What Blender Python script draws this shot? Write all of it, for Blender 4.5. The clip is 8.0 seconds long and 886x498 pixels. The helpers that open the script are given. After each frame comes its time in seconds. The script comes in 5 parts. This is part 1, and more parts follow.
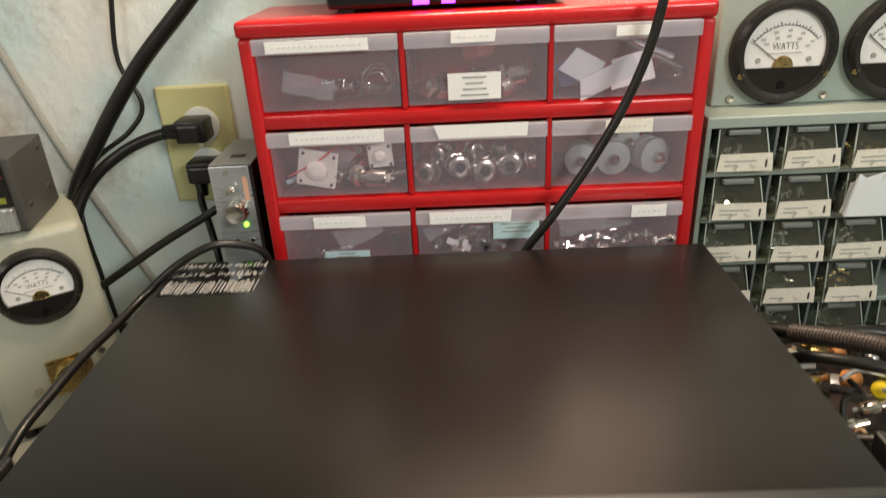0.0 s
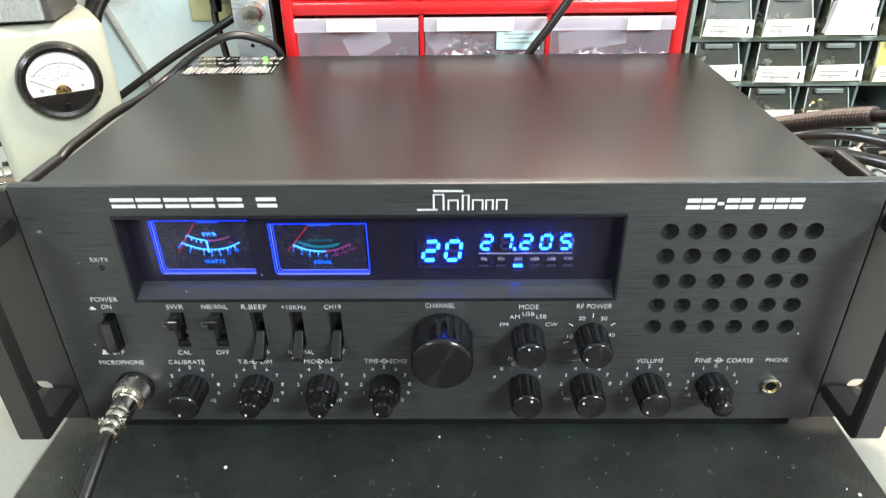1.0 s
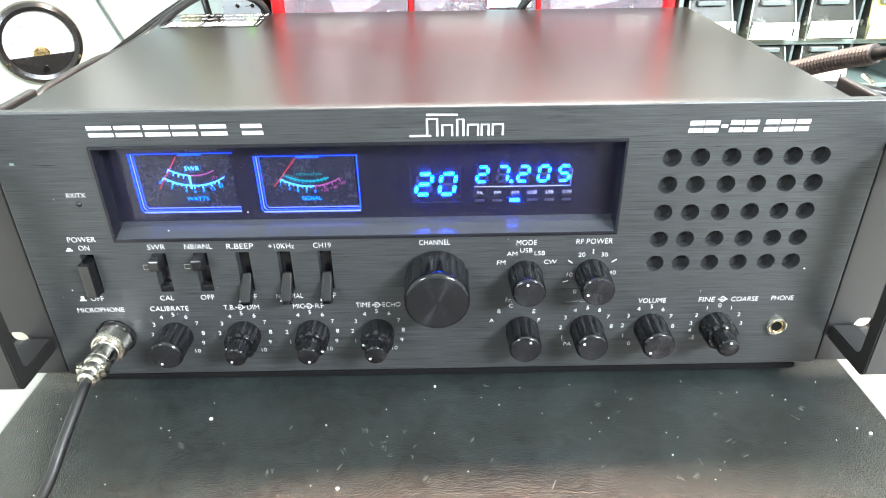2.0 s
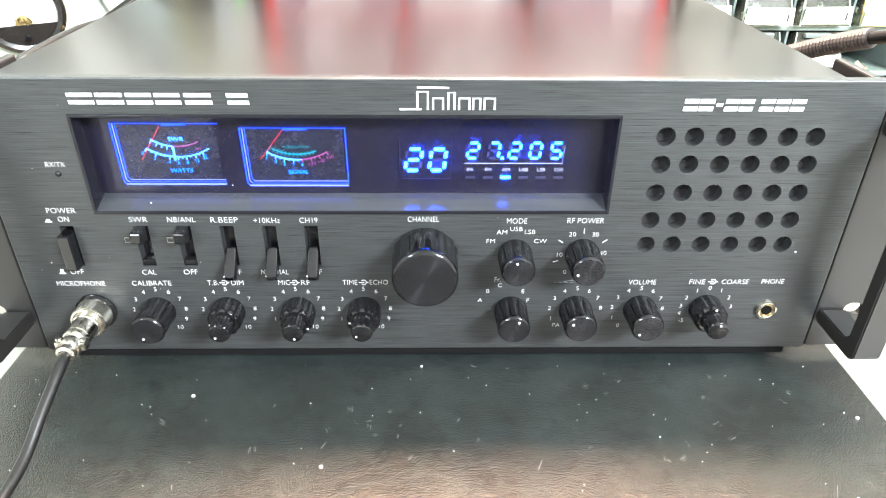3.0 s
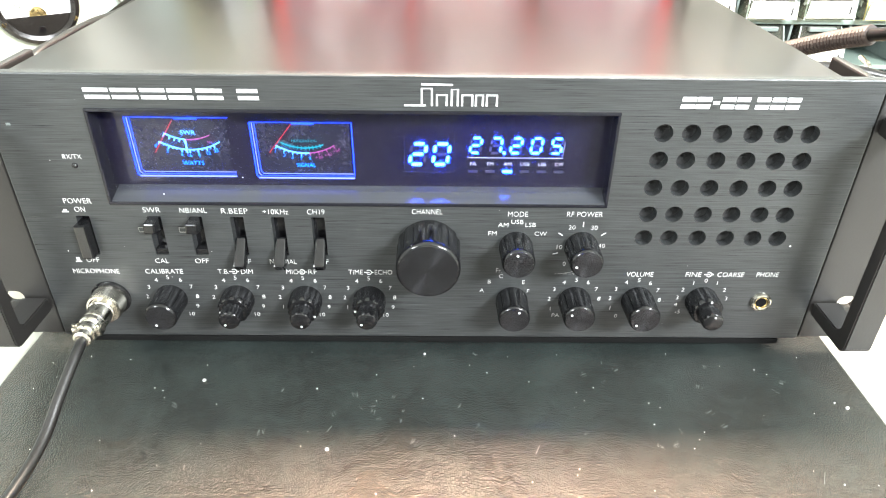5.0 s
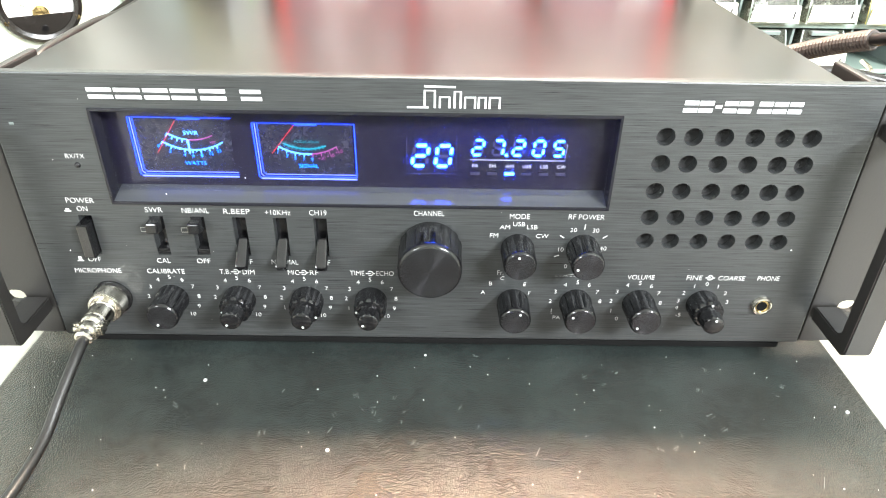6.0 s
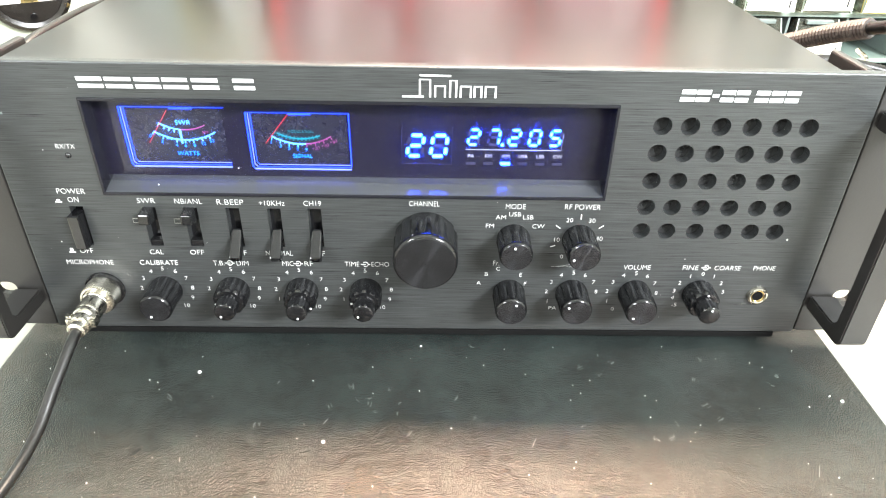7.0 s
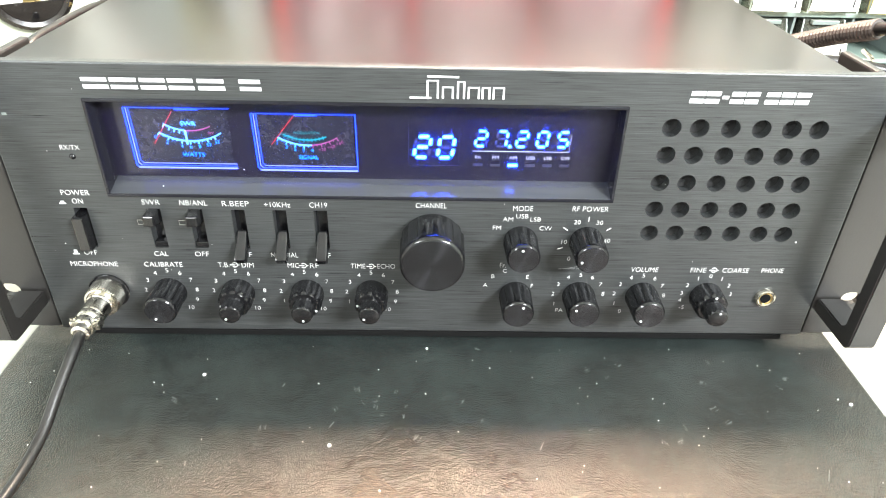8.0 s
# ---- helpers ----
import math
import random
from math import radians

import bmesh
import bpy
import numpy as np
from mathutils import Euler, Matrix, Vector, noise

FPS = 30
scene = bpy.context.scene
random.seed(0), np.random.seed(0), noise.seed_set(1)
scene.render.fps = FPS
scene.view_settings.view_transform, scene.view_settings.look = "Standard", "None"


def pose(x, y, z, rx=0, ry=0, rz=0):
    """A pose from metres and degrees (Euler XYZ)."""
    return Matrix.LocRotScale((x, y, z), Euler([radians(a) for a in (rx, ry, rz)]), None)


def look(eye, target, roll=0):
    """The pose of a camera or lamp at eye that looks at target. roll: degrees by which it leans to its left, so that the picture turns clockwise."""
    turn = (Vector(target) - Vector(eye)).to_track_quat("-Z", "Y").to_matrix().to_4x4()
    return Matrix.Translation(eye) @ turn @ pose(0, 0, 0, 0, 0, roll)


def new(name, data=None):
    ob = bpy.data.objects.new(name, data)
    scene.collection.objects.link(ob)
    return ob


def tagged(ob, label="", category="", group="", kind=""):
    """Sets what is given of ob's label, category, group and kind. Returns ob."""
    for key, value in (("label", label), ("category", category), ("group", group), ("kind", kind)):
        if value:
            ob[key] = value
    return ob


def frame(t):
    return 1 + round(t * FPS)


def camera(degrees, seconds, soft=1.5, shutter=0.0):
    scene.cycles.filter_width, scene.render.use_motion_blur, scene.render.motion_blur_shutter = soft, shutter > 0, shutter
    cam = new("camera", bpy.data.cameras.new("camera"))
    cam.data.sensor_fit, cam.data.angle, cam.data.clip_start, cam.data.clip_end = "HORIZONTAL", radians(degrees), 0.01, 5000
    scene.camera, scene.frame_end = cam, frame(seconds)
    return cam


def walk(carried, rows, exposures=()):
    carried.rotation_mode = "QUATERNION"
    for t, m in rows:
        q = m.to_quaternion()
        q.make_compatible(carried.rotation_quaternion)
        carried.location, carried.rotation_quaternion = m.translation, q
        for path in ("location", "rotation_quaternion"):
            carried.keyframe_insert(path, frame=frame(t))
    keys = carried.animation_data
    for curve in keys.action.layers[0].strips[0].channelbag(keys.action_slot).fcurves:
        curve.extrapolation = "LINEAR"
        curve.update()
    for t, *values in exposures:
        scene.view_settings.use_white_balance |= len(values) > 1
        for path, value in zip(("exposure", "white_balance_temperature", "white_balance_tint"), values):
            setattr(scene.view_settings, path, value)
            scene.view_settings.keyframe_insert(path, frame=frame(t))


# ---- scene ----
cam = camera(66.9, 8.0, soft=1.1, shutter=0.25)
PATH = [
    (0, (0.017, -0.217, 0.402), (-0.04, 1.586, -0.463), -3.0),
    (0.1, (0.004, -0.234, 0.388), (-0.029, 1.571, -0.472), -2.5),
    (0.2, (0.0, -0.251, 0.378), (-0.04, 1.549, -0.494), -1.9),
    (0.3, (-0.002, -0.265, 0.365), (-0.053, 1.531, -0.515), -1.2),
    (0.4, (-0.002, -0.274, 0.354), (-0.048, 1.51, -0.549), -1.2),
    (0.5, (0.0, -0.28, 0.348), (-0.044, 1.487, -0.588), -1.6),
    (1, (0.003, -0.308, 0.312), (-0.022, 1.419, -0.696), -0.7),
    (1.5, (-0.003, -0.314, 0.283), (0.0, 1.428, -0.7), -0.8),
    (2.8, (0.005, -0.317, 0.264), (0.024, 1.411, -0.744), -0.5),
    (3, (0.0, -0.313, 0.262), (0.039, 1.409, -0.754), 0.6),
    (3.5, (0.007, -0.313, 0.259), (0.026, 1.399, -0.775), 0.4),
    (4, (0.006, -0.318, 0.262), (0.024, 1.387, -0.784), 0.3),
    (4.5, (0.003, -0.321, 0.268), (0.023, 1.38, -0.783), 0.5),
    (6, (0.001, -0.321, 0.271), (0.02, 1.381, -0.779), 1.1),
    (6.5, (-0.002, -0.319, 0.269), (0.031, 1.368, -0.804), 1.5),
    (7, (0.0, -0.319, 0.27), (0.038, 1.368, -0.805), 1.3),
    (7.5, (-0.002, -0.319, 0.269), (0.035, 1.368, -0.804), 1.5),
    (8, (-0.004, -0.316, 0.27), (0.036, 1.369, -0.807), 1.4),
]
EXPOSURES = [(0.0, -0.18, 6600, 12), (0.3, 0.26, 6250, 12), (0.5, 0.55, 6000, 12), (0.8, 1.08, 5900, 10), (1.0, 1.34, 5750, 10), (1.5, 2.0, 5520, 10), (3.0, 2.64, 5740, 10), (8.0, 2.63, 5940, 10)]
walk(cam, [(t, look(eye, target, roll)) for t, eye, target, roll in PATH], EXPOSURES)

# ---- world and light ----
ROOM_W, ROOM_BACK, FLOOR_Z, CEIL_Z = 1.6, -2.2, -0.9, 1.55
world = bpy.data.worlds.new("world")
scene.world = world
world.use_nodes = True
world.node_tree.nodes["Background"].inputs[0].default_value = (0.75, 0.9, 1.0, 1)
world.node_tree.nodes["Background"].inputs[1].default_value = 0.05


def area_lamp(name, m, sx, sy, watts, colour):
    data = bpy.data.lights.new(name, "AREA")
    data.shape, data.size, data.size_y, data.energy, data.color = "RECTANGLE", sx, sy, watts, colour
    ob = new(name, data)
    ob.matrix_basis = m
    return ob


area_lamp("bench_lamp", pose(0.08, 0.262, 0.69, 4), 0.22, 0.13, 4.6, (1.0, 0.76, 0.54))
area_lamp("shelf_lamp", pose(0.065, 0.335, 0.565, -75), 0.34, 0.30, 1.0, (1.0, 0.76, 0.60))
for side, watts in ((-1, 7.8), (1, 26)):
    area_lamp("room_light", look((side * 1.15, -1.35, 1.15), (0, 0, 0.1)), 0.70, 0.36, watts, (1.0, 0.985, 0.92))


# ---- materials ----
def material(name, colour, rough=0.5, metal=0.0, vary=0.15, scale=40.0, bump=0.0, fine=400.0, stretch=(1, 1, 1),
             rough_vary=0.1, spots=None, spot_scale=60.0, spot_at=0.7, spec=0.5, coat=0.0, tint=(1, 1, 1), spot_soft=0.06):
    """Principled surface with two scales of variation in colour, roughness and relief."""
    m = bpy.data.materials.new(name)
    m.use_nodes = True
    t = m.node_tree
    n, li = t.nodes, t.links
    b = n["Principled BSDF"]
    b.inputs["Metallic"].default_value = metal
    b.inputs["Specular IOR Level"].default_value = spec
    b.inputs["Coat Weight"].default_value = coat
    b.inputs["Specular Tint"].default_value = (*tint, 1)
    co = n.new("ShaderNodeTexCoord")
    mp = n.new("ShaderNodeMapping")
    mp.inputs["Scale"].default_value = stretch
    li.new(co.outputs["Object"], mp.inputs[0])
    big = n.new("ShaderNodeTexNoise")
    big.inputs["Scale"].default_value, big.inputs["Detail"].default_value = scale, 4
    small = n.new("ShaderNodeTexNoise")
    small.inputs["Scale"].default_value, small.inputs["Detail"].default_value = fine, 3
    li.new(mp.outputs[0], big.inputs[0]), li.new(mp.outputs[0], small.inputs[0])
    add = n.new("ShaderNodeMath")
    add.operation = "ADD"
    li.new(big.outputs[0], add.inputs[0]), li.new(small.outputs[0], add.inputs[1])
    ramp = n.new("ShaderNodeMapRange")
    ramp.inputs[1].default_value, ramp.inputs[2].default_value = 0.6, 1.4
    ramp.inputs[3].default_value, ramp.inputs[4].default_value = 1 - vary, 1 + vary
    li.new(add.outputs[0], ramp.inputs[0])
    mul = n.new("ShaderNodeMix")
    mul.data_type, mul.blend_type = "RGBA", "MULTIPLY"
    mul.inputs[0].default_value = 1
    mul.inputs[6].default_value = (*colour, 1)
    li.new(ramp.outputs[0], mul.inputs[7])
    out = mul.outputs[2]
    if spots:
        sp = n.new("ShaderNodeTexNoise")
        sp.inputs["Scale"].default_value, sp.inputs["Detail"].default_value, sp.inputs["Roughness"].default_value = spot_scale, 8, 0.65
        li.new(co.outputs["Object"], sp.inputs[0])
        sr = n.new("ShaderNodeMapRange")
        sr.inputs[1].default_value, sr.inputs[2].default_value = spot_at, spot_at + spot_soft
        li.new(sp.outputs[0], sr.inputs[0])
        mx = n.new("ShaderNodeMix")
        mx.data_type = "RGBA"
        li.new(sr.outputs[0], mx.inputs[0]), li.new(out, mx.inputs[6])
        mx.inputs[7].default_value = (*spots, 1)
        out = mx.outputs[2]
    li.new(out, b.inputs["Base Color"])
    rr = n.new("ShaderNodeMapRange")
    rr.inputs[1].default_value, rr.inputs[2].default_value = 0.6, 1.4
    rr.inputs[3].default_value, rr.inputs[4].default_value = max(0.02, rough - rough_vary), min(1, rough + rough_vary)
    li.new(add.outputs[0], rr.inputs[0]), li.new(rr.outputs[0], b.inputs["Roughness"])
    if bump:
        bp = n.new("ShaderNodeBump")
        bp.inputs["Strength"].default_value, bp.inputs["Distance"].default_value = bump, 0.001
        li.new(small.outputs[0], bp.inputs["Height"]), li.new(bp.outputs[0], b.inputs["Normal"])
    return m


def glow(name, colour, strength):
    m = bpy.data.materials.new(name)
    m.use_nodes = True
    b = m.node_tree.nodes["Principled BSDF"]
    b.inputs["Base Color"].default_value = (*[c * 0.3 for c in colour], 1)
    b.inputs["Emission Color"].default_value = (*colour, 1)
    b.inputs["Emission Strength"].default_value = strength
    return m


def clear(name, colour, rough, see=0.75):
    """Thin clear or frosted plastic: partly see-through, partly a glossy skin."""
    m = bpy.data.materials.new(name)
    m.use_nodes = True
    t = m.node_tree
    b = t.nodes["Principled BSDF"]
    b.inputs["Base Color"].default_value = (*colour, 1)
    b.inputs["Roughness"].default_value = rough
    tr = t.nodes.new("ShaderNodeBsdfTransparent")
    tr.inputs[0].default_value = (*[0.5 + 0.5 * c for c in colour], 1)
    mx = t.nodes.new("ShaderNodeMixShader")
    mx.inputs[0].default_value = 1 - see
    no = t.nodes.new("ShaderNodeTexNoise")
    no.inputs["Scale"].default_value, no.inputs["Detail"].default_value = 70, 5
    mr = t.nodes.new("ShaderNodeMapRange")
    mr.inputs[1].default_value, mr.inputs[2].default_value = 0.35, 0.75
    mr.inputs[3].default_value, mr.inputs[4].default_value = 1 - see - 0.06, 1 - see + 0.1
    t.links.new(no.outputs[0], mr.inputs[0]), t.links.new(mr.outputs[0], mx.inputs[0])
    t.links.new(tr.outputs[0], mx.inputs[1]), t.links.new(b.outputs[0], mx.inputs[2])
    t.links.new(mx.outputs[0], t.nodes["Material Output"].inputs[0])
    return m


M_PANEL = material("brushed_black_aluminium", (0.050, 0.053, 0.0535), 0.38, 0.5, 0.6, 2000, 0.14, 5200, (0.012, 1, 1), 0.16)
M_EAR = material("black_painted_metal", (0.014, 0.013, 0.012), 0.40, 0.0, 0.2, 20, 0.05, 900, rough_vary=0.06)
M_PLASTIC = material("black_moulded_plastic", (0.005, 0.005, 0.0055), 0.13, 0.0, 0.2, 60, 0.03, 900, rough_vary=0.05)
M_GLOSSBLACK = material("gloss_black_plastic", (0.008, 0.008, 0.009), 0.1, 0.0, 0.1, 40, rough_vary=0.03)
M_BEZEL = material("dark_bezel_metal", (0.009, 0.009, 0.012), 0.2, 0.0, 0.25, 40, 0.04, 500, (0.05, 1, 1), 0.06, spec=0.28)
M_WINDOW = material("smoked_window", (0.006, 0.005, 0.014), 0.08, 0.0, 0.1, 30, rough_vary=0.02)
M_INK = material("white_ink", (0.62, 0.63, 0.62), 0.5, vary=0.05)
M_SPEAKER = material("black_speaker_cloth", (0.016, 0.016, 0.016), 0.8, vary=0.4, bump=0.4, fine=1500)
M_CHROME = material("nickel_plating", (0.60, 0.57, 0.50), 0.18, 1.0, 0.1, 80, 0.05, 900, rough_vary=0.06)
M_BRASS = material("tarnished_brass", (0.45, 0.33, 0.14), 0.3, 1.0, 0.25, 120)
M_RUBBER = material("black_cable_rubber", (0.007, 0.0065, 0.006), 0.36, 0.0, 0.2, 60, 0.05, 700)
M_BENCH = material("cream_bench_laminate", (0.34, 0.335, 0.285), 0.4, 0.0, 0.08, 12, 0.03, 300, spots=(0.4, 0.36, 0.26), spot_scale=22, spot_at=0.68)
M_ROOM = material("room_wall_paint", (0.62, 0.62, 0.58), 0.7, 0.0, 0.06, 3)
M_FLOORM = material("floor_concrete", (0.25, 0.24, 0.23), 0.6, 0.0, 0.2, 4, 0.1, 60)
M_RED = material("red_cabinet_plastic", (0.47, 0.013, 0.015), 0.24, 0.0, 0.08, 15, 0.02, 300, rough_vary=0.05)
M_GREY = material("grey_green_cabinet_paint", (0.22, 0.28, 0.245), 0.42, 0.0, 0.12, 25, 0.03, 400)
M_INSIDESHADE = material("cabinet_inside_shade", (0.034, 0.032, 0.024), 0.6)
M_METERPANEL = material("pale_green_grey_enamel", (0.31, 0.37, 0.33), 0.38, 0.0, 0.08, 14, 0.03, 300)
M_BIRD = material("grey_beige_enamel", (0.37, 0.39, 0.31), 0.4, 0.0, 0.08, 18, 0.04, 350)
M_DIAL = material("white_meter_dial", (0.78, 0.79, 0.76), 0.35, vary=0.04)
M_DARKINK = material("dark_ink", (0.03, 0.03, 0.03), 0.5)
M_BAKELITE = material("black_bakelite", (0.012, 0.011, 0.010), 0.22, 0.0, 0.2, 50)
M_PAPER = material("cream_label_paper", (0.84, 0.82, 0.72), 0.7, 0.0, 0.08, 50, 0.05, 500)
M_WHITEPAPER = material("white_label_paper", (0.88, 0.88, 0.86), 0.65, 0.0, 0.05, 50, 0.05, 500)
M_BLUEPAPER = material("pale_blue_label", (0.5, 0.68, 0.72), 0.6, 0.0, 0.06, 50)
M_ALMOND = material("yellowed_almond_plastic", (0.50, 0.50, 0.25), 0.35, 0.0, 0.06, 30)
M_GREYWHITE = material("pale_socket_plastic", (0.55, 0.60, 0.58), 0.4, 0.0, 0.05, 30)
M_SILVER = material("brushed_aluminium_case", (0.55, 0.58, 0.6), 0.32, 0.7, 0.12, 30, 0.06, 500, (0.1, 1, 1))
M_TRIM = material("grey_painted_strip", (0.30, 0.31, 0.28), 0.5, 0.0, 0.12, 20)
M_FROST = clear("frosted_drawer_plastic", (0.84, 0.78, 0.86), 0.24, 0.905)
M_FROSTLIP = clear("frosted_lip_plastic", (0.66, 0.63, 0.69), 0.2, 0.62)
M_FROSTWALL = clear("frosted_wall_plastic", (0.6, 0.56, 0.62), 0.25, 0.95)
M_CLEAR = clear("clear_drawer_plastic", (0.58, 0.60, 0.50), 0.12, 0.95)
M_YELLOWCLEAR = clear("yellowed_drawer_plastic", (0.75, 0.68, 0.2), 0.15, 0.5)
M_THINBAG = clear("thin_clear_bag", (0.80, 0.82, 0.82), 0.2, 0.82)
M_BAG = clear("white_plastic_bag", (0.85, 0.9, 0.92), 0.3, 0.25)
M_RUSSET = material("brown_corrugated_sleeve", (0.036, 0.026, 0.022), 0.5, 0.0, 0.2, 60)
M_YELLOW = material("yellow_plastic", (0.8, 0.62, 0.02), 0.35)
M_ORANGE = material("orange_tan_plastic", (0.6, 0.26, 0.08), 0.45)
M_TAN = material("tan_card", (0.5, 0.36, 0.2), 0.6)
M_PORCELAIN = material("off_white_moulding", (0.72, 0.7, 0.64), 0.35)
M_GREENBLUE = material("grey_green_rubber", (0.30, 0.36, 0.34), 0.5)
M_REDCABLE = material("red_wire", (0.5, 0.03, 0.03), 0.4)
M_SEG = glow("lit_segment", (0.016, 0.075, 1.0), 17.0)
M_SILL = material("satin_grey_sill", (0.085, 0.09, 0.10), 0.22, 0.55, 0.12, 60, 0.04, 500, (0.05, 1, 1), 0.06)
M_SEGOFF = material("unlit_segment", (0.016, 0.016, 0.04), 0.4)
M_BLUEEDGE = glow("blue_edge_light", (0.014, 0.045, 1.0), 1.15)
M_BLUEPALE = glow("pale_blue_edge_light", (0.13, 0.16, 0.75), 0.8)
M_CYANINK = glow("lit_cyan_scale", (0.010, 0.14, 1.0), 2.0)
M_TEALINK = glow("lit_teal_scale", (0, 0.13, 0.17), 0.8)
M_WHITEBLUE = glow("lit_white_scale", (0.05, 0.22, 1.0), 2.6)
M_PINKINK = glow("lit_pink_scale", (0.22, 0.03, 0.16), 0.6)
M_NEEDLE = glow("red_needle", (0.35, 0.008, 0.02), 0.7)
M_METERFACE = material("dark_meter_face", (0.010, 0.010, 0.022), 0.25, 0.0, 0.2, 60)
M_GREENLED = glow("green_led", (0.25, 1.0, 0.05), 5.0)
M_PURPLE = glow("purple_led", (0.35, 0.05, 1.0), 6.0)


def spun(name, colour, rough):
    """Dark metal turned on a lathe: highlights stretch across the rings."""
    m = bpy.data.materials.new(name)
    m.use_nodes = True
    t = m.node_tree
    b = t.nodes["Principled BSDF"]
    b.inputs["Base Color"].default_value = (*colour, 1)
    b.inputs["Metallic"].default_value, b.inputs["Roughness"].default_value, b.inputs["Anisotropic"].default_value = 0.9, rough, 0.9
    b.inputs["Anisotropic Rotation"].default_value = 0.25
    tg = t.nodes.new("ShaderNodeTangent")
    tg.direction_type, tg.axis = "RADIAL", "Y"
    t.links.new(tg.outputs[0], b.inputs["Tangent"])
    no = t.nodes.new("ShaderNodeTexNoise")
    no.inputs["Scale"].default_value = 600
    mr = t.nodes.new("ShaderNodeMapRange")
    mr.inputs[3].default_value, mr.inputs[4].default_value = rough - 0.08, rough + 0.08
    t.links.new(no.outputs[0], mr.inputs[0]), t.links.new(mr.outputs[0], b.inputs["Roughness"])
    return m


def hazy(name):
    """Dusty acrylic: mostly clear, a little light spread forwards through it, dust, a glossy skin."""
    m = bpy.data.materials.new(name)
    m.use_nodes = True
    t = m.node_tree
    n, li = t.nodes, t.links
    tr, rf, tl, gl, fr = n.new("ShaderNodeBsdfTransparent"), n.new("ShaderNodeBsdfRefraction"), n.new("ShaderNodeBsdfTranslucent"), n.new("ShaderNodeBsdfGlossy"), n.new("ShaderNodeFresnel")
    a, b, c, no, mr = n.new("ShaderNodeMixShader"), n.new("ShaderNodeMixShader"), n.new("ShaderNodeMixShader"), n.new("ShaderNodeTexNoise"), n.new("ShaderNodeMapRange")
    rf.inputs["IOR"].default_value, rf.inputs["Roughness"].default_value = 1.4, 0.75
    a.inputs[0].default_value = 0.05
    no.inputs["Scale"].default_value, no.inputs["Detail"].default_value = 90, 6
    mr.inputs[1].default_value, mr.inputs[2].default_value, mr.inputs[3].default_value, mr.inputs[4].default_value = 0.35, 0.75, 0.006, 0.016
    gl.inputs["Roughness"].default_value = 0.03
    fr.inputs[0].default_value = 1.12
    tl.inputs[0].default_value = (0.45, 0.45, 0.6, 1)
    tr.inputs[0].default_value = (0.98, 0.98, 0.99, 1)
    li.new(tr.outputs[0], a.inputs[1]), li.new(rf.outputs[0], a.inputs[2])
    li.new(no.outputs[0], mr.inputs[0]), li.new(mr.outputs[0], b.inputs[0]), li.new(a.outputs[0], b.inputs[1]), li.new(tl.outputs[0], b.inputs[2])
    li.new(fr.outputs[0], c.inputs[0]), li.new(b.outputs[0], c.inputs[1]), li.new(gl.outputs[0], c.inputs[2]), li.new(c.outputs[0], n["Material Output"].inputs[0])
    return m


def satin_paint(name):
    """Satin black powder coat: dull seen from above, glossier at a low angle."""
    m = bpy.data.materials.new(name)
    m.use_nodes = True
    t = m.node_tree
    n, li = t.nodes, t.links
    b = n["Principled BSDF"]
    b.inputs["Base Color"].default_value = (0.0036, 0.0029, 0.0026, 1)
    b.inputs["Specular Tint"].default_value = (1.0, 0.91, 0.85, 1)
    lw, ml = n.new("ShaderNodeLayerWeight"), n.new("ShaderNodeMapRange")
    lw.inputs[0].default_value = 0.5
    ml.interpolation_type = "SMOOTHSTEP"
    ml.inputs[1].default_value, ml.inputs[2].default_value, ml.inputs[3].default_value, ml.inputs[4].default_value = 0.26, 0.56, 0.22, 0.80
    li.new(lw.outputs["Facing"], ml.inputs[0]), li.new(ml.outputs[0], b.inputs["Specular IOR Level"])
    co, wear, mr = n.new("ShaderNodeTexCoord"), n.new("ShaderNodeTexNoise"), n.new("ShaderNodeMapRange")
    wear.inputs["Scale"].default_value, wear.inputs["Detail"].default_value = 8, 3
    mr.inputs[1].default_value, mr.inputs[2].default_value, mr.inputs[3].default_value, mr.inputs[4].default_value = 0.3, 0.7, 0.283, 0.305
    li.new(co.outputs["Object"], wear.inputs[0]), li.new(wear.outputs[0], mr.inputs[0]), li.new(mr.outputs[0], b.inputs["Roughness"])
    return m


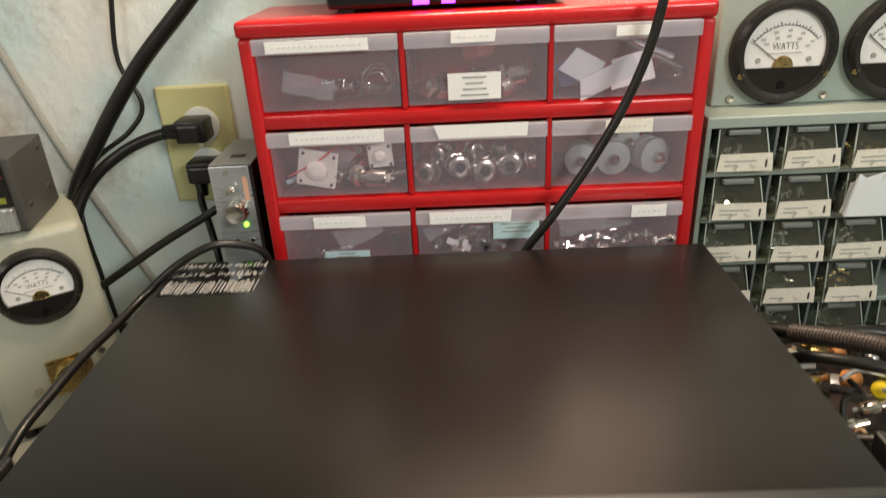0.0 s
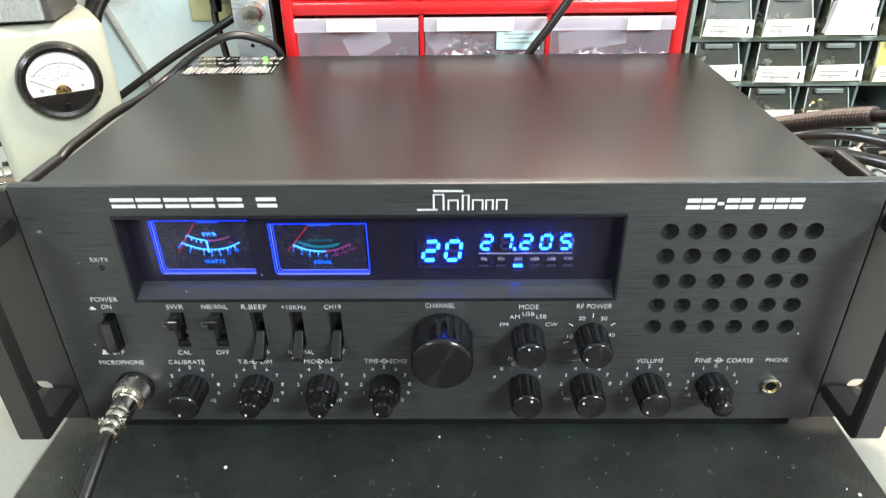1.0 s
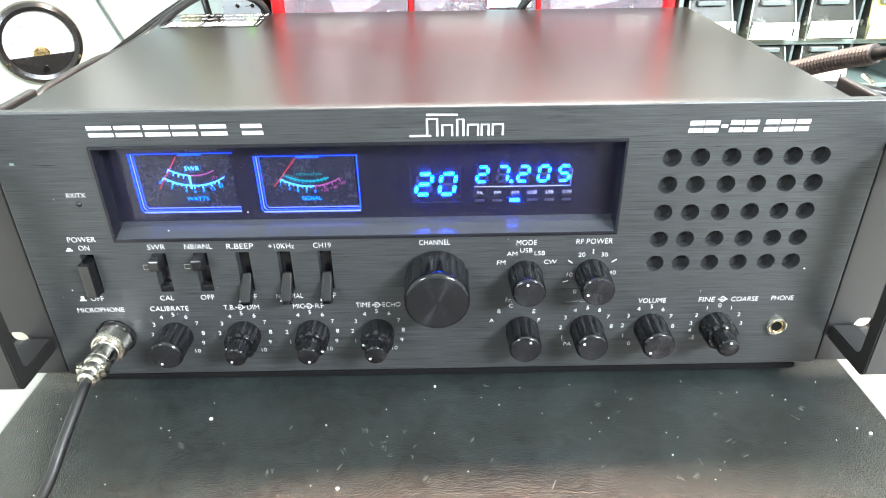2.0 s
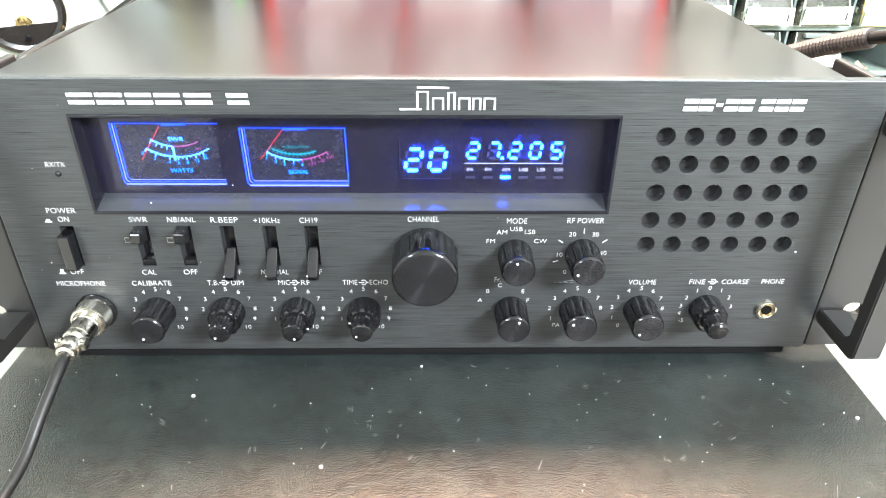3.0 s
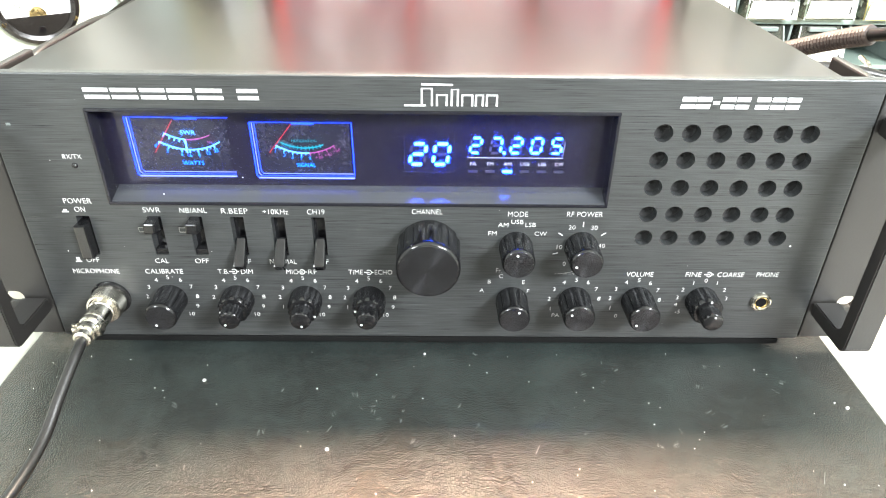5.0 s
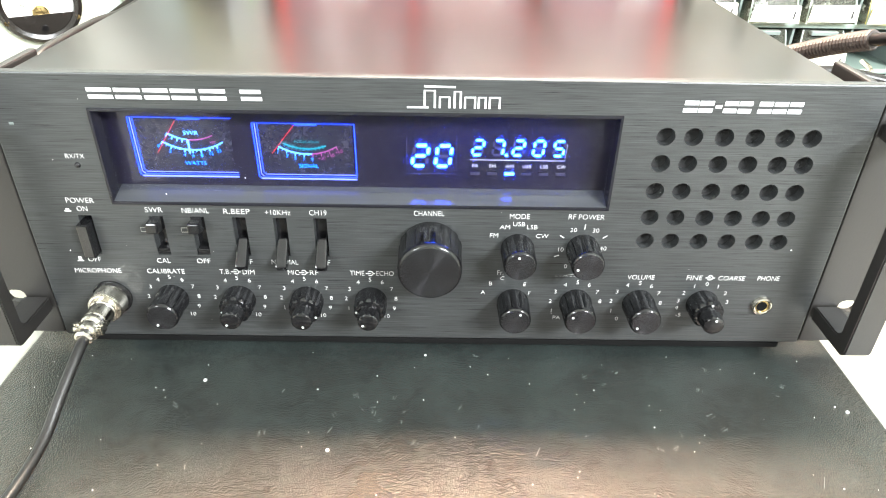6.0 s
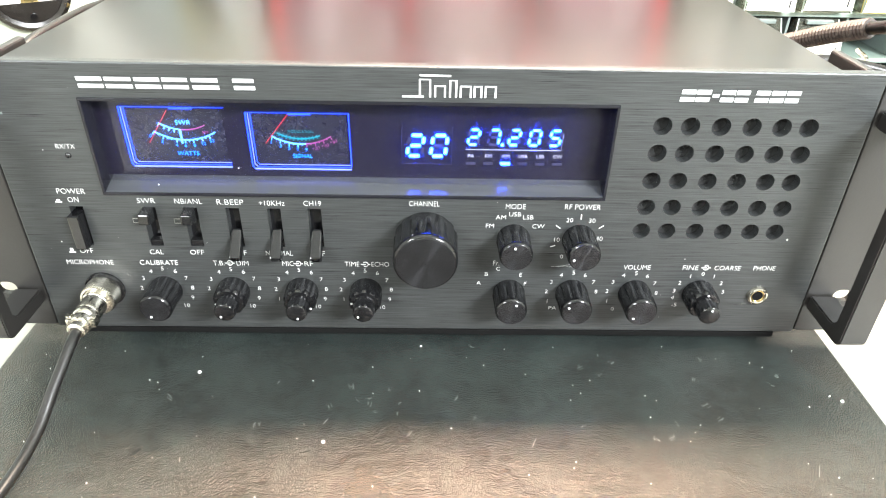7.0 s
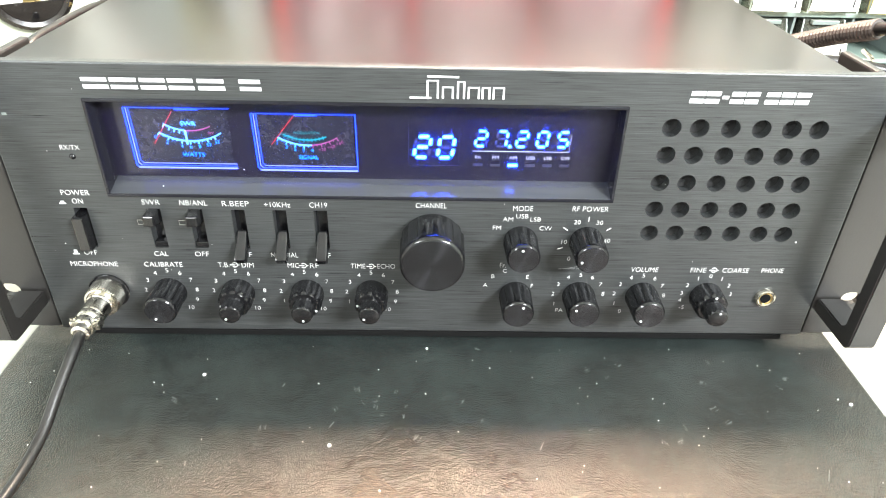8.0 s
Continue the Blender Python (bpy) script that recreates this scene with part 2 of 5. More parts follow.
def leatherette(name):
    """Black pebbled leatherette under a thin film of greenish dust with wiped patches."""
    m = bpy.data.materials.new(name)
    m.use_nodes = True
    t = m.node_tree
    n, li = t.nodes, t.links
    b = n["Principled BSDF"]
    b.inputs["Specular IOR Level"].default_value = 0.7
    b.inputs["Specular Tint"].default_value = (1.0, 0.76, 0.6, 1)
    co, warp, add = n.new("ShaderNodeTexCoord"), n.new("ShaderNodeTexNoise"), n.new("ShaderNodeMixRGB")
    warp.inputs["Scale"].default_value, warp.inputs["Detail"].default_value = 500, 2
    add.blend_type = "ADD"
    add.inputs[0].default_value = 0.0011
    li.new(co.outputs["Object"], warp.inputs[0]), li.new(co.outputs["Object"], add.inputs[1]), li.new(warp.outputs[1], add.inputs[2])
    cells, fine = n.new("ShaderNodeTexVoronoi"), n.new("ShaderNodeTexNoise")
    cells.feature = "SMOOTH_F1"
    cells.inputs["Scale"].default_value, cells.inputs["Smoothness"].default_value = 1000, 0.3
    fine.inputs["Scale"].default_value, fine.inputs["Detail"].default_value = 1500, 3
    li.new(add.outputs[0], cells.inputs[0]), li.new(co.outputs["Object"], fine.inputs[0])
    hgt = n.new("ShaderNodeMath")
    hgt.operation = "MULTIPLY_ADD"
    hgt.inputs[1].default_value = -1.0
    li.new(cells.outputs[0], hgt.inputs[0]), li.new(fine.outputs[0], hgt.inputs[2])
    bp = n.new("ShaderNodeBump")
    bp.inputs["Strength"].default_value, bp.inputs["Distance"].default_value = 0.9, 0.00031
    li.new(hgt.outputs[0], bp.inputs["Height"]), li.new(bp.outputs[0], b.inputs["Normal"])
    dust, wipe, mr = n.new("ShaderNodeTexNoise"), n.new("ShaderNodeTexNoise"), n.new("ShaderNodeMapRange")
    dust.inputs["Scale"].default_value, dust.inputs["Detail"].default_value, dust.inputs["Roughness"].default_value = 20, 3, 0.45
    wipe.inputs["Scale"].default_value, wipe.inputs["Detail"].default_value, wipe.inputs["Distortion"].default_value = 70, 7, 1.2
    both = n.new("ShaderNodeMath")
    both.operation = "MULTIPLY_ADD"
    both.inputs[1].default_value = 0.45
    li.new(co.outputs["Object"], dust.inputs[0]), li.new(co.outputs["Object"], wipe.inputs[0])
    li.new(wipe.outputs[0], both.inputs[0]), li.new(dust.outputs[0], both.inputs[2])
    mr.inputs[1].default_value, mr.inputs[2].default_value = 0.50, 1.0
    li.new(both.outputs[0], mr.inputs[0])
    mx = n.new("ShaderNodeMix")
    mx.data_type = "RGBA"
    mx.inputs[6].default_value, mx.inputs[7].default_value = (0.0125, 0.0152, 0.0145, 1), (0.0235, 0.030, 0.0285, 1)
    li.new(mr.outputs[0], mx.inputs[0]), li.new(mx.outputs[2], b.inputs["Base Color"])
    rr = n.new("ShaderNodeMapRange")
    rr.inputs[3].default_value, rr.inputs[4].default_value = 0.15, 0.21
    li.new(mr.outputs[0], rr.inputs[0]), li.new(rr.outputs[0], b.inputs["Roughness"])
    return m


def old_paint(name):
    """Thick old wall paint: cream over pale blue-green, brown grime and chipped spots."""
    m = bpy.data.materials.new(name)
    m.use_nodes = True
    t = m.node_tree
    n, li = t.nodes, t.links
    b = n["Principled BSDF"]
    co = n.new("ShaderNodeTexCoord")

    def noise(scale, detail, rough, lo, hi):
        no, mr = n.new("ShaderNodeTexNoise"), n.new("ShaderNodeMapRange")
        no.inputs["Scale"].default_value, no.inputs["Detail"].default_value, no.inputs["Roughness"].default_value = scale, detail, rough
        mr.inputs[1].default_value, mr.inputs[2].default_value = lo, hi
        li.new(co.outputs["Object"], no.inputs[0]), li.new(no.outputs[0], mr.inputs[0])
        return mr.outputs[0]

    def blend(mask, a, c):
        mx = n.new("ShaderNodeMix")
        mx.data_type = "RGBA"
        li.new(mask, mx.inputs[0])
        if isinstance(a, tuple):
            mx.inputs[6].default_value = (*a, 1)
        else:
            li.new(a, mx.inputs[6])
        mx.inputs[7].default_value = (*c, 1)
        return mx.outputs[2]

    col = blend(noise(5, 3, 0.5, 0.42, 0.60), (0.58, 0.71, 0.70), (0.76, 0.74, 0.68))
    col = blend(noise(9, 8, 0.7, 0.56, 0.80), col, (0.34, 0.28, 0.20))
    col = blend(noise(120, 6, 0.6, 0.70, 0.76), col, (0.30, 0.26, 0.20))
    li.new(col, b.inputs["Base Color"])
    b.inputs["Roughness"].default_value = 0.42
    bp = n.new("ShaderNodeBump")
    bp.inputs["Strength"].default_value, bp.inputs["Distance"].default_value = 0.35, 0.002
    li.new(noise(60, 6, 0.6, 0.3, 0.75), bp.inputs["Height"]), li.new(bp.outputs[0], b.inputs["Normal"])
    return m


M_COVER = satin_paint("satin_black_paint")
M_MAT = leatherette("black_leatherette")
M_WALL = old_paint("scuffed_pale_blue_paint")
M_HAZE = hazy("dusty_acrylic")
M_KNOBFACE = spun("spun_black_metal", (0.055, 0.055, 0.06), 0.26)
M_BOXGREY = material("dark_grey_crackle_paint", (0.06, 0.06, 0.055), 0.5, 0.0, 0.2, 60, 0.2, 900)
M_OLIVE = material("dull_olive_print", (0.25, 0.26, 0.03), 0.5)
M_PULL = material("grey_drawer_pull", (0.15, 0.18, 0.17), 0.4)
M_TAGPAPER = material("stained_tag_paper", (0.70, 0.68, 0.58), 0.7, 0.0, 0.14, 60, 0.05, 500, spots=(0.45, 0.42, 0.33), spot_scale=90, spot_at=0.6)
M_DULLRED = material("dull_red_print", (0.24, 0.035, 0.03), 0.5)
M_PALEORANGE = material("faded_orange_print", (0.68, 0.40, 0.27), 0.5)
M_SCUFF = material("grey_scuff", (0.10, 0.108, 0.105), 0.6, vary=0.4, scale=300)
# Near-black colour painted where shade falls: below the panel, inside the jack.
M_SHADEBLACK = material("painted_shade_black", (0.004, 0.004, 0.004), 0.95, vary=0.3, scale=300, bump=0.3, fine=1500, spec=0.1)
M_BLUEPRINT = material("dark_blue_print", (0.04, 0.06, 0.15), 0.5)
M_PALEPRINT = material("pale_worn_print", (0.60, 0.60, 0.58), 0.6)
M_FADED = material("faded_grey_print", (0.42, 0.42, 0.41), 0.5)


# ---- mesh helpers ----
def thing(name, loc, label, category, group="", kind="", turn=0):
    ob = new(name)
    ob.empty_display_size = 0.01
    ob.matrix_basis = pose(*loc, 0, 0, turn)
    return tagged(ob, label, category, group, kind)


def part(name, shape, mat, parent, label="", loc=None, smooth=False):
    """Links a bmesh or a mesh as one object under parent, in the parent's own coordinates."""
    if isinstance(shape, bmesh.types.BMesh):
        data = bpy.data.meshes.new(name)
        bmesh.ops.recalc_face_normals(shape, faces=shape.faces)
        shape.to_mesh(data)
        shape.free()
        if smooth:
            data.polygons.foreach_set("use_smooth", [True] * len(data.polygons))
            data.set_sharp_from_angle(angle=radians(38))
        data.materials.append(mat)
    else:
        data = shape
    ob = new(name, data)
    ob.parent = parent
    if loc is not None:
        ob.matrix_basis = loc if isinstance(loc, Matrix) else Matrix.Translation(loc)
    return tagged(ob, label)


def single(name, bm, mat, label, category, group="", kind="", smooth=False):
    return tagged(part(name, bm, mat, None, smooth=smooth), label, category, group, kind)


def box(x0, x1, y0, y1, z0, z1, bev=0.0, bm=None, seg=2, m=None):
    bm = bm or bmesh.new()
    vs = [bm.verts.new((x, y, z)) for x in (x0, x1) for y in (y0, y1) for z in (z0, z1)]
    fs = [bm.faces.new([vs[i] for i in f]) for f in ((0, 1, 3, 2), (4, 6, 7, 5), (0, 4, 5, 1), (2, 3, 7, 6), (0, 2, 6, 4), (1, 5, 7, 3))]
    made = vs
    if bev:
        es = {e for f in fs for e in f.edges}
        r = bmesh.ops.bevel(bm, geom=list(es), offset=bev, segments=seg, affect="EDGES", profile=0.5)
        made = list({v for f in r["faces"] for v in f.verts})
    if m is not None:
        bmesh.ops.transform(bm, matrix=m, verts=made)
    return bm


def lathe(profile, m=None, bm=None, seg=32, flute=0, depth=0.0, flute_span=(0, 0)):
    """Turns (radius, distance) pairs round -y. Flutes are pressed into the rows within flute_span."""
    bm = bm or bmesh.new()
    rings = []
    made = []
    for k, (r, d) in enumerate(profile):
        ring = []
        for i in range(seg):
            a = 2 * math.pi * i / seg
            rr = r
            if flute and flute_span[0] <= k <= flute_span[1]:
                rr -= depth * (0.5 + 0.5 * math.cos(a * flute)) ** 3
            ring.append(bm.verts.new((rr * math.cos(a), -d, rr * math.sin(a))))
        rings.append(ring)
        made += ring
    for a, b in zip(rings, rings[1:]):
        for i in range(seg):
            bm.faces.new((a[i], a[(i + 1) % seg], b[(i + 1) % seg], b[i]))
    bm.faces.new(rings[0])
    bm.faces.new(rings[-1])
    if m is not None:
        bmesh.ops.transform(bm, matrix=m, verts=made)
    return bm


def spline(points, steps=8):
    pts = [Vector(p) for p in points]
    pts = [pts[0] * 2 - pts[1]] + pts + [pts[-1] * 2 - pts[-2]]
    out = []
    for a, b, c, d in zip(pts, pts[1:], pts[2:], pts[3:]):
        for s in range(steps):
            t = s / steps
            out.append(0.5 * (2 * b + (c - a) * t + (2 * a - 5 * b + 4 * c - d) * t * t + (3 * b - a - 3 * c + d) * t ** 3))
    out.append(pts[-2])
    return out


def tube(points, r, seg=10, steps=8, ridges=0.0, bm=None):
    bm = bm or bmesh.new()
    path = spline(points, steps)
    rings = []
    side = None
    for i, p in enumerate(path):
        d = (path[min(i + 1, len(path) - 1)] - path[max(i - 1, 0)]).normalized()
        side = (d.orthogonal() if side is None else side - d * side.dot(d)).normalized()
        up = d.cross(side)
        rr = r + (ridges if i % 2 else 0)
        rings.append([bm.verts.new(p + rr * (side * math.cos(2 * math.pi * k / seg) + up * math.sin(2 * math.pi * k / seg))) for k in range(seg)])
    for a, b in zip(rings, rings[1:]):
        for k in range(seg):
            bm.faces.new((a[k], a[(k + 1) % seg], b[(k + 1) % seg], b[k]))
    bm.faces.new(rings[0]), bm.faces.new(rings[-1])
    return bm


def slab(outline, y0, y1, bm=None):
    """A plate with an outline in x and z, from y0 to y1."""
    bm = bm or bmesh.new()
    a = [bm.verts.new((x, y0, z)) for x, z in outline]
    b = [bm.verts.new((x, y1, z)) for x, z in outline]
    bm.faces.new(a), bm.faces.new(b[::-1])
    for i in range(len(a)):
        j = (i + 1) % len(a)
        bm.faces.new((a[i], b[i], b[j], a[j]))
    return bm


def stroke(points, w, y0, y1, bm=None):
    """A thin raised line of width w through points in x and z."""
    bm = bm or bmesh.new()
    p = [Vector(q) for q in points]
    left, right = [], []
    for i in range(len(p)):
        d = (p[min(i + 1, len(p) - 1)] - p[max(i - 1, 0)]).normalized()
        nrm = Vector((-d.y, d.x)) * w / 2
        left.append(p[i] + nrm), right.append(p[i] - nrm)
    return slab([*left, *right[::-1]], y0, y1, bm)


def arc(cx, cz, r, a0, a1, steps=16):
    return [(cx + r * math.sin(radians(a0 + (a1 - a0) * i / steps)), cz - r * math.cos(radians(a0 + (a1 - a0) * i / steps))) for i in range(steps + 1)]


TEXTS = {}


def text_mesh(words, size, mat, lean=0.0, wide=1.0, bold=0.0):
    key = (words, size, mat.name, lean, wide, bold)
    if key not in TEXTS:
        c = bpy.data.curves.new("lettering", "FONT")
        c.body, c.size, c.align_x, c.align_y, c.extrude, c.shear = words, size, "CENTER", "CENTER", 0.00008, lean
        c.resolution_u = 3
        c.offset = -0.020
        ob = bpy.data.objects.new("lettering", c)
        scene.collection.objects.link(ob)
        data = bpy.data.meshes.new_from_object(ob.evaluated_get(bpy.context.evaluated_depsgraph_get()))
        bpy.data.objects.remove(ob)
        data.transform(Matrix.Rotation(radians(90), 4, "X") @ Matrix.Diagonal((wide, 1, 1, 1)))
        data.materials.clear()
        data.materials.append(mat)
        TEXTS[key] = data
    return TEXTS[key]


def lettering(words, x, z, size, parent, mat=None, y=-0.0002, lean=0.0, wide=1.12, bold=0.0, name="lettering"):
    return part(name, text_mesh(words, size, mat or M_INK, lean, wide, bold), None, parent, loc=(x, y, z))


def fitted(words, x, z, w, h, parent, mat=None, y=-0.0002, lean=0.0, name="lettering", turn=0.0):
    """Lettering of a given width and cap height, centred at x, z. Width 0: its natural width."""
    src = text_mesh(words, 1.0, mat or M_INK, lean)
    xs = [v.co.x for v in src.vertices]
    zs = [v.co.z for v in src.vertices]
    sz = h / (max(zs) - min(zs))
    sx = w / (max(xs) - min(xs)) if w else sz * 1.08
    data = src.copy()
    data.transform(Matrix.Diagonal((sx, 1, sz, 1)) @ Matrix.Translation((-(max(xs) + min(xs)) / 2, 0, -(max(zs) + min(zs)) / 2)))
    return part(name, data, None, parent, loc=pose(x, y, z, 0, turn, 0))


# ---- room ----
single("floor", box(-ROOM_W, ROOM_W, ROOM_BACK, 0.5, FLOOR_Z - 0.1, FLOOR_Z), M_FLOORM, "grey concrete workshop floor", "floor", kind="structure")
single("ceiling", box(-ROOM_W, ROOM_W, ROOM_BACK, 0.5, CEIL_Z, CEIL_Z + 0.1), M_ROOM, "plain off-white ceiling", "ceiling", kind="structure")
WALL_Y = 0.402
wall = single("wall_north", box(-ROOM_W, ROOM_W, WALL_Y, WALL_Y + 0.12, FLOOR_Z, CEIL_Z), M_WALL,
              "pale blue painted wall with scuffs and stains", "wall", kind="structure")
single("wall_south", box(-ROOM_W, ROOM_W, ROOM_BACK - 0.1, ROOM_BACK, FLOOR_Z, CEIL_Z), M_ROOM, "plain off-white wall", "wall", kind="structure")
single("wall_west", box(-ROOM_W - 0.1, -ROOM_W, ROOM_BACK, 0.5, FLOOR_Z, CEIL_Z), M_ROOM, "plain off-white wall", "wall", kind="structure")
single("wall_east", box(ROOM_W, ROOM_W + 0.1, ROOM_BACK, 0.5, FLOOR_Z, CEIL_Z), M_ROOM, "plain off-white wall", "wall", kind="structure")
strip = [(-0.42, 0.422), (-0.365, 0.236), (-0.308, 0.087), (-0.285, 0.026)]
single("trim", tube([(x, WALL_Y - 0.003, z) for x, z in strip], 0.0035, 8), M_TRIM, "grey painted conduit strip slanting down the wall", "trim", kind="structure", smooth=True)

bench = thing("workbench", (0, 0, 0), "cream laminate workbench with worn edges", "workbench")
part("worktop", box(-1.2, 1.2, -0.62, 0.40, -0.042, -0.004, 0.003), M_BENCH, bench)
for bx in (-1.15, 1.09):
    for by in (-0.58, 0.32):
        part("leg", box(bx, bx + 0.06, by, by + 0.06, FLOOR_Z, -0.042, 0.004), M_TRIM, bench)
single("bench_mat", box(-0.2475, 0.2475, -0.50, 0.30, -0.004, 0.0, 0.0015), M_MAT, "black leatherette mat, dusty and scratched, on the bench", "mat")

# specks of dust and a few scratches on the mat
bits = random.Random(4)
bm = bmesh.new()
for i in range(150):
    x, y, r = bits.uniform(-0.235, 0.235), bits.uniform(-0.30, -0.004), bits.choice([0.00014, 0.00018, 0.0002, 0.00026, 0.0003, 0.00042])
    lathe([(r, 0), (r * 0.6, 0.0003)], Matrix.Translation((x, y, 0)) @ pose(0, 0, 0, -90, 0, 0) @ Matrix.Diagonal((1, 1, bits.uniform(0.5, 1.3), 1)), bm, 7)
for x, y, r in ((-0.132, -0.030, 0.0015), (-0.054, -0.081, 0.0014), (-0.005, -0.006, 0.001), (0.232, -0.05, 0.0014)):
    lathe([(r * 0.7, 0), (r * 0.5, 0.0006)], Matrix.Translation((x, y, 0)) @ pose(0, 0, 0, -90, 0, 0), bm, 9)
single("dust_specks", bm, M_WHITEPAPER, "white dust specks scattered on the black mat", "dust", kind="stuff")
bm = bmesh.new()
for i in range(8):
    x, y, a, l = bits.uniform(-0.22, 0.22), bits.uniform(-0.12, -0.006), bits.uniform(0, 3.1), bits.uniform(0.001, 0.004)
    box(-l, l, -0.00012, 0.00012, 0.0, 0.00012, 0, bm, m=Matrix.Translation((x, y, 0)) @ Matrix.Rotation(a, 4, "Z"))
for i in range(30):
    x, y, a, l = bits.gauss(0.03, 0.11), bits.uniform(-0.085, -0.005), bits.uniform(0.3, 2.6), bits.uniform(0.002, 0.007)
    if abs(x) < 0.235:
        bend, l = bits.uniform(-0.5, 0.5), l * 0.8
        for k in range(bits.choice((3, 4, 5, 6))):
            m = Matrix.Translation((x + bits.gauss(0, 0.0008), y + bits.gauss(0, 0.0008), 0.00006)) @ Matrix.Rotation(a + bits.gauss(0, 0.22), 4, "Z") @ pose(0, 0, 0, -90)
            cut_l = l * bits.uniform(0.25, 1.0)
            scuff = stroke([(u * cut_l, bend * u * u * cut_l + bits.uniform(-0.0001, 0.0001)) for u in (-0.5, -0.25, 0, 0.25, 0.5)], bits.uniform(0.00005, 0.00016), -0.00004, 0.00004)
            bmesh.ops.transform(scuff, matrix=m, verts=scuff.verts)
            spare = bpy.data.meshes.new("scuff")
            scuff.to_mesh(spare)
            scuff.free()
            bm.from_mesh(spare)
            bpy.data.meshes.remove(spare)
single("scratch_marks", bm, M_SCUFF, "pale scratches on the black mat", "scratches", kind="stuff")

# ---- transceiver ----
PZ0, PZ1, PX = 0.0088, 0.1705, 0.2235
radio = thing("transceiver", (0, 0, 0), "black base-station radio transceiver with lit blue displays", "radio")
WX0, WX1, WZ0, WZ1, WD = -0.1725, 0.0925, 0.1009, 0.1512, 0.018
HOLES_X = (0.1172, 0.1314, 0.1472, 0.1629, 0.1783, 0.1922)
HOLES_Z = (0.1419, 0.1270, 0.1110, 0.0950, 0.0801)
SLOTS = (-0.1912, -0.1525, -0.1302, -0.1075, -0.0852, -0.0632)


def cut_through(ob, cutter_bm):
    """Cuts openings through a mesh object for good."""
    data = bpy.data.meshes.new("cutter")
    bmesh.ops.recalc_face_normals(cutter_bm, faces=cutter_bm.faces)
    cutter_bm.to_mesh(data)
    cutter_bm.free()
    tool = new("cutter", data)
    mod = ob.modifiers.new("cut", "BOOLEAN")
    mod.object, mod.operation, mod.solver = tool, "DIFFERENCE", "EXACT"
    done = bpy.data.meshes.new_from_object(ob.evaluated_get(bpy.context.evaluated_depsgraph_get()))
    ob.modifiers.clear()
    ob.data = done
    bpy.data.objects.remove(tool)


panel = part("front_panel", box(-PX, PX, 0, 0.006, PZ0, PZ1, 0.0008), M_PANEL, radio, "brushed black front panel with white lettering")
cut = bmesh.new()
for z in HOLES_Z:
    for x in HOLES_X:
        lathe([(0.0049, -0.02), (0.0049, 0.02)], Matrix.Translation((x, 0, z)), cut, 24)
for x in SLOTS:
    box(x - 0.0037, x + 0.0037, -0.02, 0.02, 0.0668, 0.0915, 0, cut)
box(WX0 - 0.0011, WX1 + 0.0011, -0.02, 0.03, WZ0 - 0.0011, WZ1 + 0.0011, 0, cut)
cut_through(panel, cut)
# Near-black strip added as the shadow in the gap below the panel.
part("gap_shade_strip", box(-0.2185, 0.2120, -0.0004, 0.020, 0.0050, 0.0087, 0.0004), M_SHADEBLACK, radio, "near-black strip painted as the shadow gap under the front panel")
part("speaker_cloth", box(0.105, 0.205, 0.0062, 0.008, 0.070, 0.152), M_SPEAKER, radio, "black cloth behind round speaker holes")
for x in SLOTS:
    part("switch_well", box(x - 0.0042, x + 0.0042, 0.0062, 0.0075, 0.066, 0.092), M_GLOSSBLACK, radio)
part("chassis", box(-0.2105, 0.2045, 0.0225, 0.258, 0.012, 0.1660, 0.001), M_COVER, radio)
bm = bmesh.new()
CX0, CX1, CZ = -0.2125, 0.2065, 0.1685
box(CX0, CX1, 0.006, 0.262, CZ - 0.0015, CZ, 0.0006, bm)
box(CX0, CX0 + 0.0015, 0.006, 0.262, 0.010, CZ - 0.0016, 0, bm)
box(CX1 - 0.0015, CX1, 0.006, 0.262, 0.010, CZ - 0.0016, 0, bm)
part("top_cover", bm, M_COVER, radio, "satin black folded steel top cover")
for fx in (-0.19, 0.185):
    for fy in (0.03, 0.23):
        part("foot", lathe([(0.008, 0), (0.009, 0.003), (0.008, 0.012)], Matrix.Translation((fx, fy, 0)) @ pose(0, 0, 0, -90), seg=20), M_RUBBER, radio)
